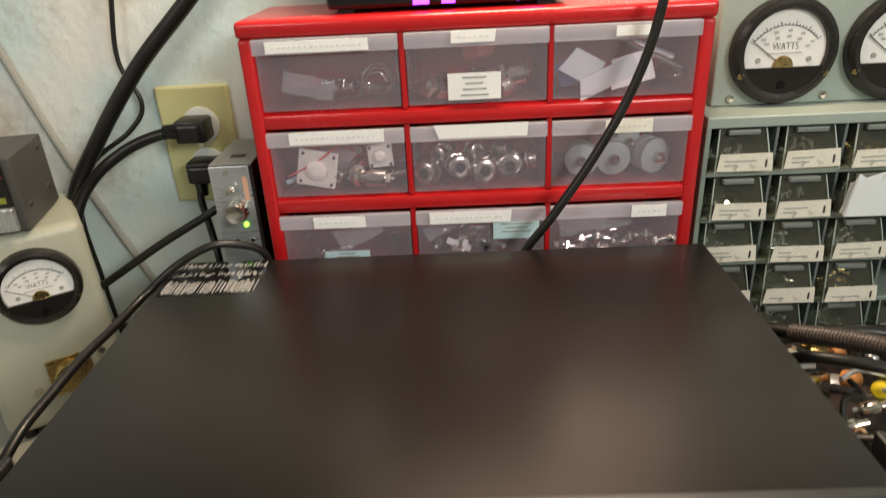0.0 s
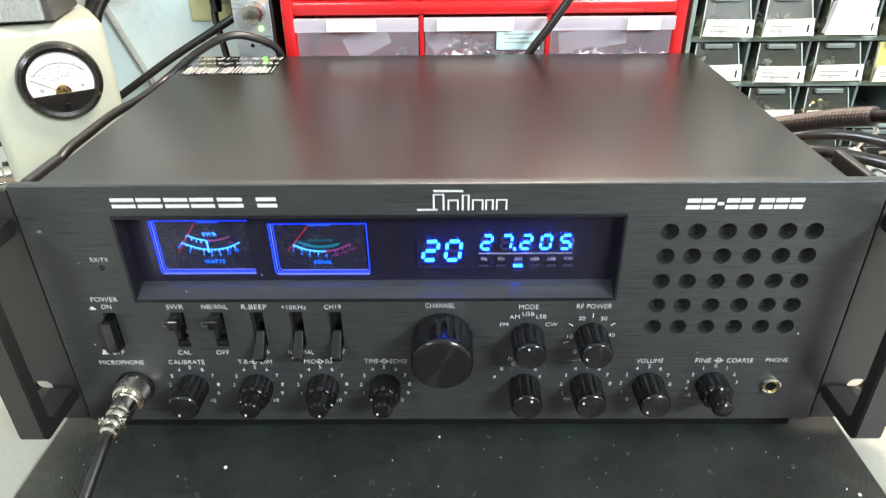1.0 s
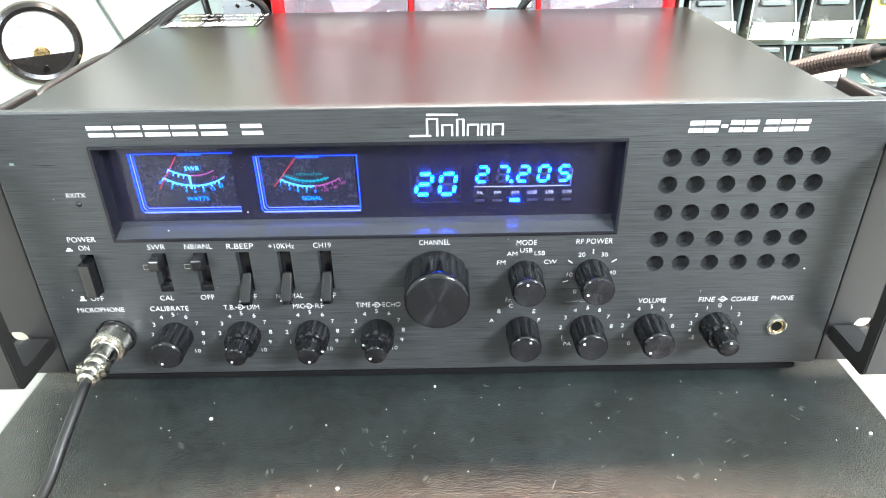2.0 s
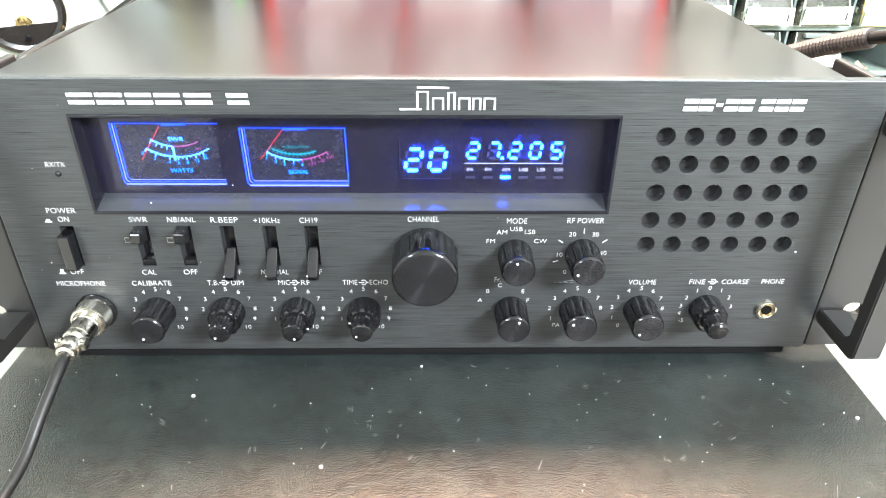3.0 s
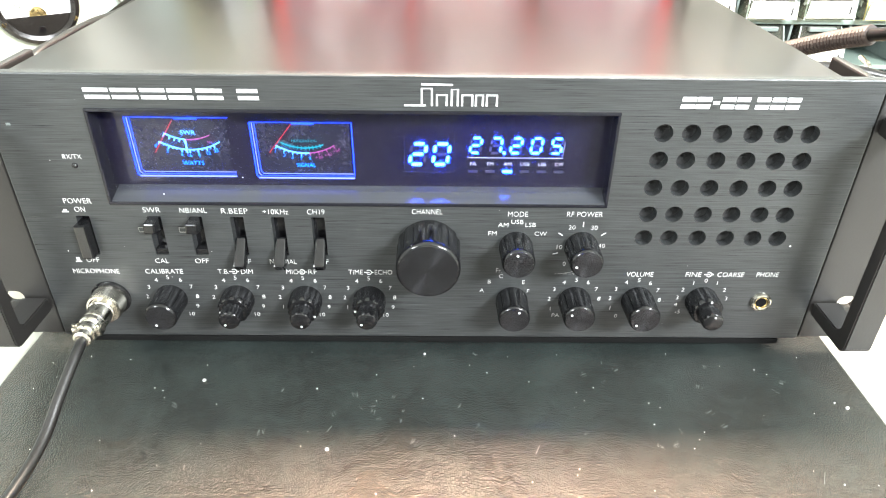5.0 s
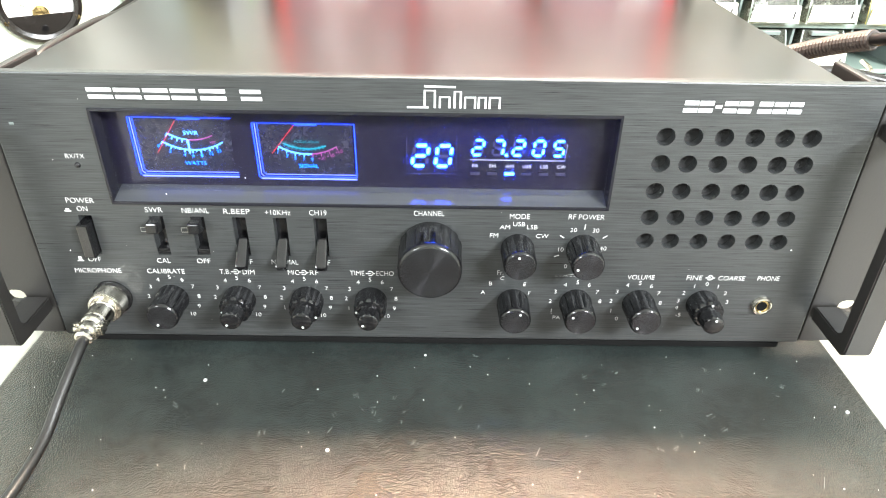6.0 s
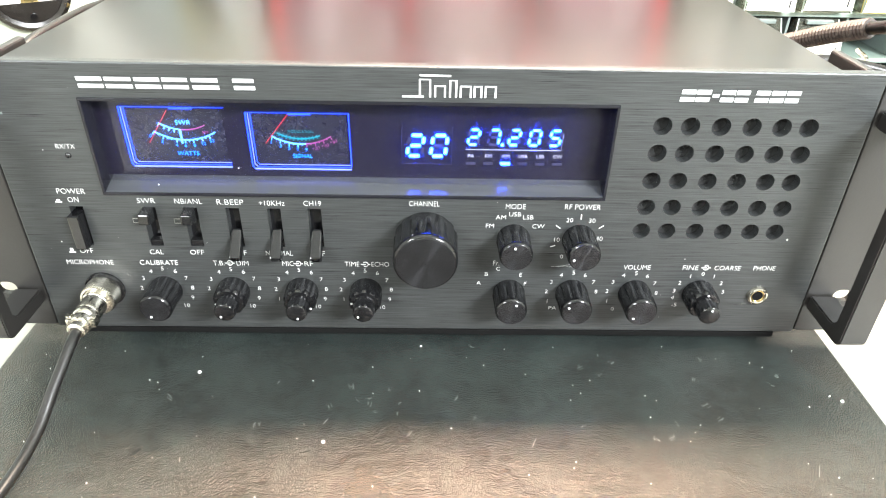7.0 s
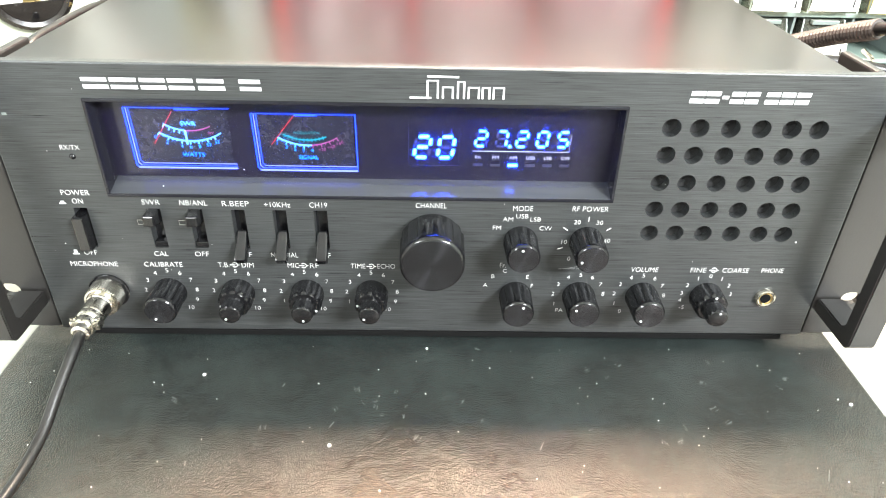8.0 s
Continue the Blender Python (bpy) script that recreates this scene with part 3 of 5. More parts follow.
# rack ears with a side flange, a slot and a handle
for s in (-1, 1):
    bm = box(min(s * 0.2243, s * 0.2545), max(s * 0.2243, s * 0.2545), 0.0005, 0.004, 0.010, 0.168, 0.0006)
    ear = part("rack_ear", bm, M_EAR, radio, "black rack-mount ear with slots")
    cut = bmesh.new()
    for z in (0.0365, 0.142):
        box(min(s * 0.2400, s * 0.2515), max(s * 0.2400, s * 0.2515), -0.01, 0.02, z - 0.0042, z + 0.0042, 0.004, cut, 3)
    cut_through(ear, cut)
    part("side_flange", box(min(s * 0.2150, s * 0.2200), max(s * 0.2150, s * 0.2200), 0.0065, 0.042, 0.014, 0.1705, 0.0012), M_EAR, radio)
    hx0, hx1 = min(s * 0.2262, s * 0.2412), max(s * 0.2262, s * 0.2412)
    handle = bmesh.new()
    outer = [(0.0, 0.0275), (-0.034, 0.0275), (-0.0375, 0.031), (-0.0375, 0.148), (-0.034, 0.1515), (0.0, 0.1515)]
    inner = [(0.0, 0.0365), (-0.0255, 0.0365), (-0.0285, 0.0395), (-0.0285, 0.1395), (-0.0255, 0.1425), (0.0, 0.1425)]
    loops = [[[handle.verts.new((x, y, z)) for y, z in o] for o in (outer, inner)] for x in (hx0, hx1)]
    n = len(outer)
    for i in range(n - 1):
        handle.faces.new((loops[0][0][i], loops[0][0][i + 1], loops[0][1][i + 1], loops[0][1][i]))
        handle.faces.new((loops[1][0][i], loops[1][1][i], loops[1][1][i + 1], loops[1][0][i + 1]))
        handle.faces.new((loops[0][0][i], loops[1][0][i], loops[1][0][i + 1], loops[0][0][i + 1]))
        handle.faces.new((loops[0][1][i], loops[0][1][i + 1], loops[1][1][i + 1], loops[1][1][i]))
    for i in (0, n - 1):
        handle.faces.new((loops[0][0][i], loops[0][1][i], loops[1][1][i], loops[1][0][i]))
    bmesh.ops.bevel(handle, geom=list(handle.edges), offset=0.0007, segments=2, affect="EDGES")
    part("handle", handle, M_EAR, radio, "square black metal rack handle")

# display window: bezel walls, floor ledge and smoked pane
bm = bmesh.new()
t = 0.0016
for x0, x1, z0, z1 in ((WX0 - t, WX1 + t, WZ1, WZ1 + t), (WX0 - t, WX1 + t, WZ0 - 1.1 * t, WZ0), (WX0 - t, WX0, WZ0, WZ1), (WX1, WX1 + t, WZ0, WZ1)):
    box(x0, x1, -0.0012, WD + 0.001, z0, z1, 0.0003, bm)
part("display_bezel", bm, M_BEZEL, radio, "glossy dark bezel round the display window")
sill = bmesh.new()
rows = [[sill.verts.new((x, y, z)) for y, z in ((-0.0006, WZ0 - 0.0004), (-0.0006, WZ0 + 0.0002), (0.0125, WZ0 + 0.0043), (0.0125, WZ0 - 0.0004))] for x in (WX0, WX1)]
for i in range(4):
    sill.faces.new((rows[0][i], rows[0][(i + 1) % 4], rows[1][(i + 1) % 4], rows[1][i]))
sill.faces.new(rows[0]), sill.faces.new(rows[1])
part("display_sill", sill, M_SILL, radio, "sloping satin sill below the display")
DISPLAY = Matrix.Translation((0, -0.006, 0.0047)) @ Matrix.Diagonal((0.982, 1, 0.981, 1))
window = part("display_window", box(WX0 - 0.012, WX1 + 0.012, WD, WD + 0.002, WZ0 - 0.006, WZ1 + 0.006), M_WINDOW, radio, "smoked dark display pane with lit blue readouts", loc=DISPLAY)
YD = WD - 0.0004
pane = part("front_pane", box(WX0 + 0.0002, WX1 - 0.0002, 0.0072, 0.0076, WZ0 + 0.0021, WZ1 - 0.0002), M_HAZE, radio, "clear dusty acrylic pane over the display")
pane.visible_shadow = False


def meter(x0, x1, z0, z1, cx, cz, r, title, tz, tw, needle):
    face = part("panel_meter", box(x0 + 0.0015, x1 - 0.0015, YD - 0.0002, YD + 0.0002, z0 + 0.002, z1 - 0.0005), M_METERFACE, radio, "edge-lit panel meter with blue scale and red needle", loc=DISPLAY)
    y0, y1 = YD - 0.0006, YD - 0.0002
    for k, (mat, w) in enumerate(((M_BLUEEDGE, 0.0006), (M_BLUEPALE, 0.0004), (M_BLUEEDGE, 0.0004))):
        d = 0.0013 * k
        part("edge_light", stroke([(x0 + d, z1), (x0 + d + 0.0004, z0 + 0.0015 + d), (x0 + d + 0.0018, z0 + d)], w, y0, y1), mat, face)
        part("edge_light", stroke([(x0 + d + 0.0014, z0 + d), (x1, z0 + d)], w * (0.7 if k else 1.3), y0, y1), M_BLUEPALE if k != 1 else M_BLUEEDGE, face)
    part("edge_light", stroke([(x0, z1), (x1, z1)], 0.0002, y0, y1), M_BLUEEDGE, face)
    part("lamp_window", stroke([(cx - 0.006, z1 - 0.0005), (cx + 0.006, z1 - 0.0005)], 0.0009, y0, y1), M_BLUEEDGE, face)
    fitted(title, cx, tz, tw, 0.0021, face, M_CYANINK, y0)
    part("needle", stroke(needle, 0.0004, y0 - 0.0004, y0 - 0.0002), M_NEEDLE, face)
    return face, y0, y1


m1, y0, y1 = meter(-0.1638, -0.1091, 0.1080, 0.1420, -0.1316, 0.1543, 0.0306, "WATTS", 0.1160, 0.0115, [(-0.1388, 0.1404), (-0.1510, 0.1222)])
part("scale_arc", stroke(arc(-0.1316, 0.1543, 0.0306, -32, 32), 0.00045, y0, y1), M_WHITEBLUE, m1)
part("scale_arc", stroke(arc(-0.1316, 0.1540, 0.0245, -32, -6), 0.00045, y0, y1), M_WHITEBLUE, m1)
part("scale_arc", stroke(arc(-0.1316, 0.1540, 0.0245, -6, 27), 0.0005, y0, y1), M_PINKINK, m1)
for a, l in ((-32, 2), (-27, 1), (-22, 2), (-18, 1), (-14, 1), (-9, 2), (-5, 1), (-1, 2), (3, 1), (7, 2), (11, 1), (16, 2), (20, 1), (24, 2)):
    sa, ca = math.sin(radians(a)), math.cos(radians(a))
    part("scale_tick", stroke([(-0.1316 + r * sa, 0.1543 - r * ca) for r in (0.0306, 0.0306 + 0.0009 * l)], 0.0004, y0, y1), M_WHITEBLUE, m1)
for a in (-31, -24, -18, -12, -6):
    sa, ca = math.sin(radians(a)), math.cos(radians(a))
    part("scale_tick", stroke([(-0.1316 + r * sa, 0.1540 - r * ca) for r in (0.0245, 0.0265)], 0.0004, y0, y1), M_WHITEBLUE, m1)
for a, s in ((-33, "0"), (-22, "2"), (-9, "4"), (-1, "6"), (7, "8"), (16, "12"), (24, "32")):
    fitted(s, -0.1316 + 0.0338 * math.sin(radians(a)), 0.1543 - 0.0338 * math.cos(radians(a)), 0, 0.0017, m1, M_CYANINK, y0, turn=-a * 0.6)
part("scale_tick", stroke([(-0.1338, 0.1296), (-0.1338, 0.1218)], 0.0007, y0, y1), M_WHITEBLUE, m1)
fitted("SWR", -0.1316, 0.1337, 0.0078, 0.0022, m1, M_WHITEBLUE, y0)
fitted("SET", -0.1205, 0.1283, 0.0032, 0.0012, m1, M_PINKINK, y0)
m2, y0, y1 = meter(-0.0982, -0.0437, 0.1073, 0.1397, -0.0699, 0.1524, 0.0302, "SIGNAL", 0.1153, 0.0103, [(-0.0759, 0.1390), (-0.0891, 0.1226)])
part("edge_light", stroke([(-0.0440, 0.1397), (-0.0437, 0.1090)], 0.0005, y0, y1), M_BLUEEDGE, m2)
part("scale_arc", stroke(arc(-0.0699, 0.1524, 0.0302, -31, 4), 0.00045, y0, y1), M_WHITEBLUE, m2)
part("scale_arc", stroke(arc(-0.0699, 0.1524, 0.0302, 4, 32), 0.00045, y0, y1), M_PINKINK, m2)
part("scale_arc", stroke(arc(-0.0699, 0.1524, 0.0272, -28, 22), 0.0006, y0, y1), M_TEALINK, m2)
for i in range(15):
    a = -30 + i * 61 / 14
    sa, ca = math.sin(radians(a)), math.cos(radians(a))
    part("scale_tick", stroke([(-0.0699 + r * sa, 0.1524 - r * ca) for r in (0.0302, 0.0302 + 0.0009 * (1 + (i % 2 == 0)))], 0.00035, y0, y1), M_WHITEBLUE if a < 4 else M_PINKINK, m2)
    if a < 20:
        part("scale_tick", stroke([(-0.0699 + r * sa, 0.1524 - r * ca) for r in (0.0262, 0.0284)], 0.00035, y0, y1), M_TEALINK, m2)
for a, s in ((-29, "1"), (-20, "3"), (-12, "5"), (-4, "7"), (4, "9"), (13, "+20"), (22, "+40"), (31, "+60")):
    fitted(s, -0.0699 + 0.0333 * math.sin(radians(a)), 0.1524 - 0.0333 * math.cos(radians(a)), 0, 0.0017, m2, M_CYANINK if a < 8 else M_PINKINK, y0, turn=-a * 0.6)
fitted("MODULATION", -0.0699, 0.1294, 0.0135, 0.0014, m2, M_TEALINK, y0)

# seven-segment readouts
SEGS = {"0": "abcdef", "2": "abged", "7": "abc", "5": "afgcd"}


def digit(ch, x, z, w, h, parent):
    """A leaning seven-segment figure, centred at x, z."""
    q, lean = w * 0.22, 0.13
    hw, hh = w / 2, h / 2
    ends = {"a": ((-hw, hh), (hw, hh)), "g": ((-hw, 0), (hw, 0)), "d": ((-hw, -hh), (hw, -hh)), "f": ((-hw, hh), (-hw, 0)),
            "b": ((hw, hh), (hw, 0)), "e": ((-hw, 0), (-hw, -hh)), "c": ((hw, 0), (hw, -hh))}
    for s, (p, e) in ends.items():
        p, e = Vector(p), Vector(e)
        d = (e - p).normalized()
        p, e = p + d * q * 0.35, e - d * q * 0.35
        nrm = Vector((-d.y, d.x)) * q / 2
        ring = [p + d * q * 0.25, p + d * q * 0.5 + nrm, e - d * q * 0.5 + nrm, e - d * q * 0.25, e - d * q * 0.5 - nrm, p + d * q * 0.5 - nrm]
        lit = s in SEGS[ch]
        part("segment", slab([(x + v.x + lean * v.y, z + v.y) for v in ring], YD - 0.0006, YD - 0.0002), M_SEG if lit else M_SEGOFF, parent)


small_led = part("channel_readout", box(-0.0160, 0.0112, YD - 0.0001, YD + 0.0002, 0.1115, 0.1330), M_WINDOW, radio, "two-figure blue channel readout", loc=DISPLAY)
part("outline", stroke([(-0.0160, 0.1330), (-0.0160, 0.1115), (0.0112, 0.1115), (0.0112, 0.1330)], 0.00018, YD - 0.0006, YD - 0.0002), M_SEGOFF, small_led)
digit("2", -0.0085, 0.1222, 0.0078, 0.0120, small_led)
digit("0", 0.0042, 0.1222, 0.0078, 0.0120, small_led)
freq = part("frequency_readout", box(0.0175, 0.0715, YD - 0.0001, YD + 0.0002, 0.1205, 0.1328), M_WINDOW, radio, "five-figure blue frequency readout", loc=DISPLAY)
part("outline", stroke([(0.0185, 0.1203), (0.0705, 0.1203), (0.0712, 0.130)], 0.0002, YD - 0.0006, YD - 0.0002), M_FADED, freq)
for i, ch in enumerate("27205"):
    digit(ch, 0.0229 + 0.0110 * i, 0.1275, 0.0054, 0.0086, freq)
part("point", lathe([(0.0008, 0), (0.0008, 0.0004)], Matrix.Translation((0.0384, YD - 0.0002, 0.1232)), seg=12), M_SEG, freq)
for i, s in enumerate(("PA", "FM", "AM", "USB", "LSB", "CW")):
    x = 0.0217 + 0.0095 * i
    fitted(s, x, 0.1166, 0, 0.0018, window, M_INK, YD - 0.0003)
    part("mode_led", box(x - 0.0026, x + 0.0026, YD - 0.0005, YD, 0.1113, 0.1128, 0.0001), M_SEG if s == "AM" else M_SEGOFF, window)

# white lettering
LEGENDS = (("POWER", -0.1913, 0.1008, 0.0148), ("ON", -0.1914, 0.0957, 0.0056), ("OFF", -0.1928, 0.0633, 0.0072), ("MICROPHONE", -0.1928, 0.0556, 0.0262),
           ("SWR", -0.1528, 0.0956, 0.0094), ("NB/ANL", -0.1303, 0.0955, 0.0146), ("CAL", -0.1538, 0.0629, 0.0076), ("OFF", -0.1312, 0.0630, 0.0076),
           ("CALIBRATE", -0.1541, 0.0557, 0.0214), ("R.BEEP", -0.1080, 0.0953, 0.0142), ("+10KHz", -0.0858, 0.0950, 0.0138), ("CH19", -0.0639, 0.0951, 0.0094),
           ("OFF", -0.1072, 0.0629, 0.0074), ("NORMAL", -0.0852, 0.0629, 0.0150), ("OFF", -0.0632, 0.0629, 0.0074), ("CHANNEL", -0.0034, 0.0957, 0.0165), ("T.B.", -0.1203, 0.0558, 0.0062), ("DIM", -0.1068, 0.0558, 0.0066),
           ("MIC", -0.0810, 0.0559, 0.0064), ("RF", -0.0692, 0.0559, 0.0048), ("TIME", -0.0445, 0.0560, 0.0082), ("ECHO", -0.0285, 0.0560, 0.0100),
           ("MODE", 0.0462, 0.0946, 0.0108), ("RF POWER", 0.0827, 0.0948, 0.0195), ("SQUELCH", 0.0783, 0.0572, 0.0172), ("VOLUME", 0.1193, 0.0557, 0.0155),
           ("FINE", 0.1503, 0.0558, 0.0090), ("COARSE", 0.1718, 0.0558, 0.0152), ("PHONE", 0.1932, 0.0560, 0.0126), ("RX/TX", -0.1870, 0.1266, 0.0096),
           ("Fr.", 0.0378, 0.0577, 0.0034))
for s, x, z, w in LEGENDS:
    fitted(s, x, z, w, 0.0030 if s not in ("RX/TX",) else 0.0025, panel, lean=0.04 if x > 0.07 else 0.0)
for x in (-0.1140, -0.0752, -0.0369, 0.1592):
    part("ring_sign", stroke(arc(x, 0.0559, 0.0015, -50, 230, 16), 0.0004, -0.0003, -0.0001), M_INK, panel)
    part("ring_sign", stroke([(x - 0.0027, 0.0559), (x + 0.0004, 0.0559)], 0.0004, -0.0004, -0.0002), M_INK, panel)
    part("ring_sign", stroke([(x + 0.0014, 0.0559), (x + 0.0027, 0.0559)], 0.0004, -0.0004, -0.0002), M_INK, panel)
for x, z, h in ((-0.1994, 0.0952, 0.0012), (-0.2008, 0.0632, 0.0024)):
    part("button_sign", stroke([(x - 0.0018, z - 0.0010), (x + 0.0018, z - 0.0010)], 0.0006, -0.0003, -0.0001), M_INK, panel)
    part("button_sign", box(x - 0.0009, x + 0.0009, -0.0003, -0.0001, z - 0.0007, z - 0.0007 + h), M_INK, panel)
ROW = 0.0369


def dial(cx, cz, r, marks, h=0.0025):
    for a, s in marks:
        fitted(s, cx + r * math.sin(radians(a)), cz + r * math.cos(radians(a)), 0, h, panel)


dial(-0.1528, ROW, 0.0147, [(-86 + 28.4 * i, str(2 + i)) for i in range(9)])
dial(-0.1140, ROW, 0.0147, [(-86 + 28.4 * i, str(2 + i)) for i in range(9)])
dial(-0.0752, ROW, 0.0147, [(-114 + 28.4 * i, str(1 + i)) for i in range(10)])
dial(-0.0372, ROW, 0.0147, [(-114 + 28.4 * i, str(1 + i)) for i in range(10)])
dial(0.0832, ROW, 0.0147, [(-138, "PA")] + [(-114 + 28.4 * i, str(1 + i)) for i in range(8)])
dial(0.1190, ROW, 0.0147, [(-140 + 28.4 * i, str(i)) for i in range(9)])
dial(0.1585, ROW, 0.0147, [(-122, "-5"), (-100, "4"), (-80, "3"), (-56, "2"), (-28, "1"), (0, "0"), (28, "1"), (56, "2"), (82, "3")])
dial(0.0462, 0.0740, 0.0158, [(-58, "FM"), (-29, "AM"), (0, "USB"), (28, "LSB"), (58, "CW")])
dial(0.0827, 0.0740, 0.0139, [(-145, "0"), (-26, "20"), (27, "30")])
dial(0.0827, 0.0740, 0.0118, [(-91, "10"), (86, "40")])
for a in (-108, -56, 0, 55):
    part("tick", stroke([(0.0827 + r * math.sin(radians(a)), 0.0740 + r * math.cos(radians(a))) for r in (0.0130, 0.0160)], 0.0004, -0.0003, -0.0001), M_INK, panel)
for s, x, z in (("A", 0.0284, 0.0438), ("B", 0.0326, 0.0500), ("C", 0.0392, 0.0538), ("E", 0.0525, 0.0497), ("F", 0.0556, 0.0434)):
    fitted(s, x, z, 0, 0.0024, panel)

# maker's marks, as plain bars
def mark_bars(name, x, z, w, h, edge, lean):
    """Two leaning bars, one over the other, that fill a width w and a height h."""
    bm = bmesh.new()
    for lo in (0, h - edge):
        slab([(x + u + lean * v, z + v) for u, v in ((-w / 2, lo), (w / 2, lo), (w / 2, lo + edge), (-w / 2, lo + edge))], -0.0003, -0.0001, bm)
    part(name, bm, M_INK, panel)


for x, w in ((-0.1655, 0.0122), (-0.1518, 0.0128), (-0.1378, 0.0122), (-0.1244, 0.0122), (-0.1100, 0.0128), (-0.0913, 0.0102)):
    mark_bars("maker_mark", x, 0.1577, w, 0.0055, 0.0019, -0.08)
part("series_mark", stroke([(-0.0146, 0.1557), (-0.0040, 0.1557)], 0.0009, -0.0003, -0.0001), M_INK, panel)
part("series_mark", stroke([(-0.0060, 0.1664), (0.0092, 0.1662)], 0.0009, -0.0003, -0.0001), M_INK, panel)
for x, w, h in ((-0.0034, 0.0050, 0.0098), (0.0040, 0.0048, 0.0066), (0.0104, 0.0030, 0.0094), (0.0166, 0.0050, 0.0066), (0.0226, 0.0034, 0.0066), (0.0288, 0.0050, 0.0066)):
    part("series_mark", stroke([(x - w / 2, 0.1555), (x - w / 2, 0.1555 + h - 0.001), (x + w / 2, 0.1555 + h - 0.001), (x + w / 2, 0.1555)], 0.0010, -0.0003, -0.0001), M_INK, panel)
for x, w in ((0.1264, 0.0070), (0.1340, 0.0070), (0.1462, 0.0066), (0.1535, 0.0066), (0.1635, 0.0068), (0.1711, 0.0068), (0.1787, 0.0068)):
    mark_bars("model_mark", x, 0.1552, w, 0.0060, 0.0022, 0.08)
part("model_mark", slab([(0.1388, 0.1575), (0.1420, 0.1575), (0.1421, 0.1591), (0.1389, 0.1591)], -0.0003, -0.0001), M_INK, panel)

# knobs: skirted fluted bodies with spun caps and a white dot
KNOBS = {}


def knob(x, z, style, dot):
    """One control knob with its cap and dot; dot is the pointer's angle from the top."""
    if style not in KNOBS:
        if style == "channel":
            body = lathe([(0.0168, 0), (0.0178, 0.002), (0.0176, 0.006), (0.0174, 0.0205), (0.0174, 0.0222), (0.01732, 0.0233), (0.01705, 0.0244), (0.0165, 0.0252), (0.0157, 0.0258)], seg=120, flute=15, depth=0.0010, flute_span=(1, 3))
            cap = lathe([(0.0157, 0.0257), (0.0155, 0.0261), (0.004, 0.0259), (0.0005, 0.0258)], seg=64)
        elif style == "outer":
            body = lathe([(0.0092, 0), (0.0096, 0.0012), (0.0095, 0.009), (0.0092, 0.0115), (0.0080, 0.0128), (0.0060, 0.0130)], seg=100, flute=10, depth=0.0010, flute_span=(1, 3))
            cap = lathe([(0.0062, 0.0131), (0.0063, 0.0145), (0.0061, 0.0205), (0.0056, 0.0218), (0.0050, 0.0222)], seg=72, flute=12, depth=0.0006, flute_span=(1, 2))
        else:
            body = lathe([(0.0092, 0), (0.0096, 0.0015), (0.0094, 0.005), (0.0091, 0.0163), (0.0091, 0.0174), (0.00895, 0.0182), (0.0086, 0.0190), (0.0080, 0.0195)], seg=100, flute=10, depth=0.0011, flute_span=(1, 3))
            cap = lathe([(0.0080, 0.0195), (0.0079, 0.0199), (0.003, 0.0198), (0.0003, 0.0197)], seg=48)
        holder = []
        for nm, b, mt in (("knob", body, M_PLASTIC), ("cap", cap, M_PLASTIC if style == "outer" else M_KNOBFACE)):
            ob = part(nm, b, mt, None, smooth=True)
            holder.append(ob.data)
            bpy.data.objects.remove(ob)
        KNOBS[style] = holder
    top = {"channel": None, "outer": (0.0036, 0.0222), "plain": (0.0058, 0.0200)}[style]
    ob = part("knob", KNOBS[style][0], None, radio, "black fluted control knob", loc=(x, 0, z))
    part("cap", KNOBS[style][1], None, ob)
    if top:
        a = radians(dot)
        part("pointer_dot", lathe([(0.0007, 0), (0.0006, 0.0003)], Matrix.Translation((top[0] * math.sin(a), -top[1] + 0.0001, top[0] * math.cos(a))), seg=12), M_INK, ob)
    if style == "outer":
        part("pointer_dot", lathe([(0.0007, 0), (0.0006, 0.0003)], Matrix.Translation((0.0074 * math.sin(a * 0.7), -0.0129, 0.0074 * math.cos(a * 0.7))), seg=12), M_INK, ob)


for x, z, style, dot in ((-0.0025, 0.0737, "channel", 0), (-0.1535, ROW, "plain", -150), (0.0462, 0.0742, "plain", -10), (0.0829, 0.0744, "plain", -105), (0.0462, ROW, "plain", 25),
                         (0.0832, 0.0373, "plain", -55), (0.1203, 0.0374, "plain", -130), (-0.1143, ROW, "outer", -140), (-0.0745, ROW, "outer", 170), (-0.0372, ROW, "outer", -125), (0.1582, 0.0377, "outer", 8)):
    knob(x, z, style, dot)

# lever switches
for i, x in enumerate(SLOTS):
    if i == 0:
        lever = box(-0.0032, 0.0032, -0.0065, 0.004, 0.0675, 0.0885, 0.0008)
        part("power_button", lever, M_PLASTIC, radio, "black power push button", loc=(x, 0, 0))
        continue
    up = i < 3
    bm = box(-0.0031, 0.0031, -0.0135, 0.0, -0.0042, 0.0042, 0.0010)
    for v in bm.verts:
        k = -v.co.y / 0.0135
        v.co.z *= 1.15 - 0.45 * k
        v.co.x *= 0.9 + 0.15 * k
    m = pose(x, 0.0045, 0.0870, -6) if up else pose(x, 0.0045, 0.0750, 38) @ Matrix.Diagonal((1, 1.32, 0.85, 1))
    part("switch_lever", bm, M_PLASTIC, radio, "black lever switch set up" if up else "black lever switch set down", loc=m)
    part("switch_wedge", box(x - 0.0036, x + 0.0036, 0.0005, 0.005, 0.067, 0.0705, 0.0005), M_PLASTIC, radio)
    if up:
        part("switch_sign", stroke([(x - 0.0044, 0.0845), (x - 0.0098, 0.0845), (x - 0.0098, 0.0818), (x - 0.0044, 0.0818)], 0.0003, -0.0003, -0.0001), M_TRIM, panel)
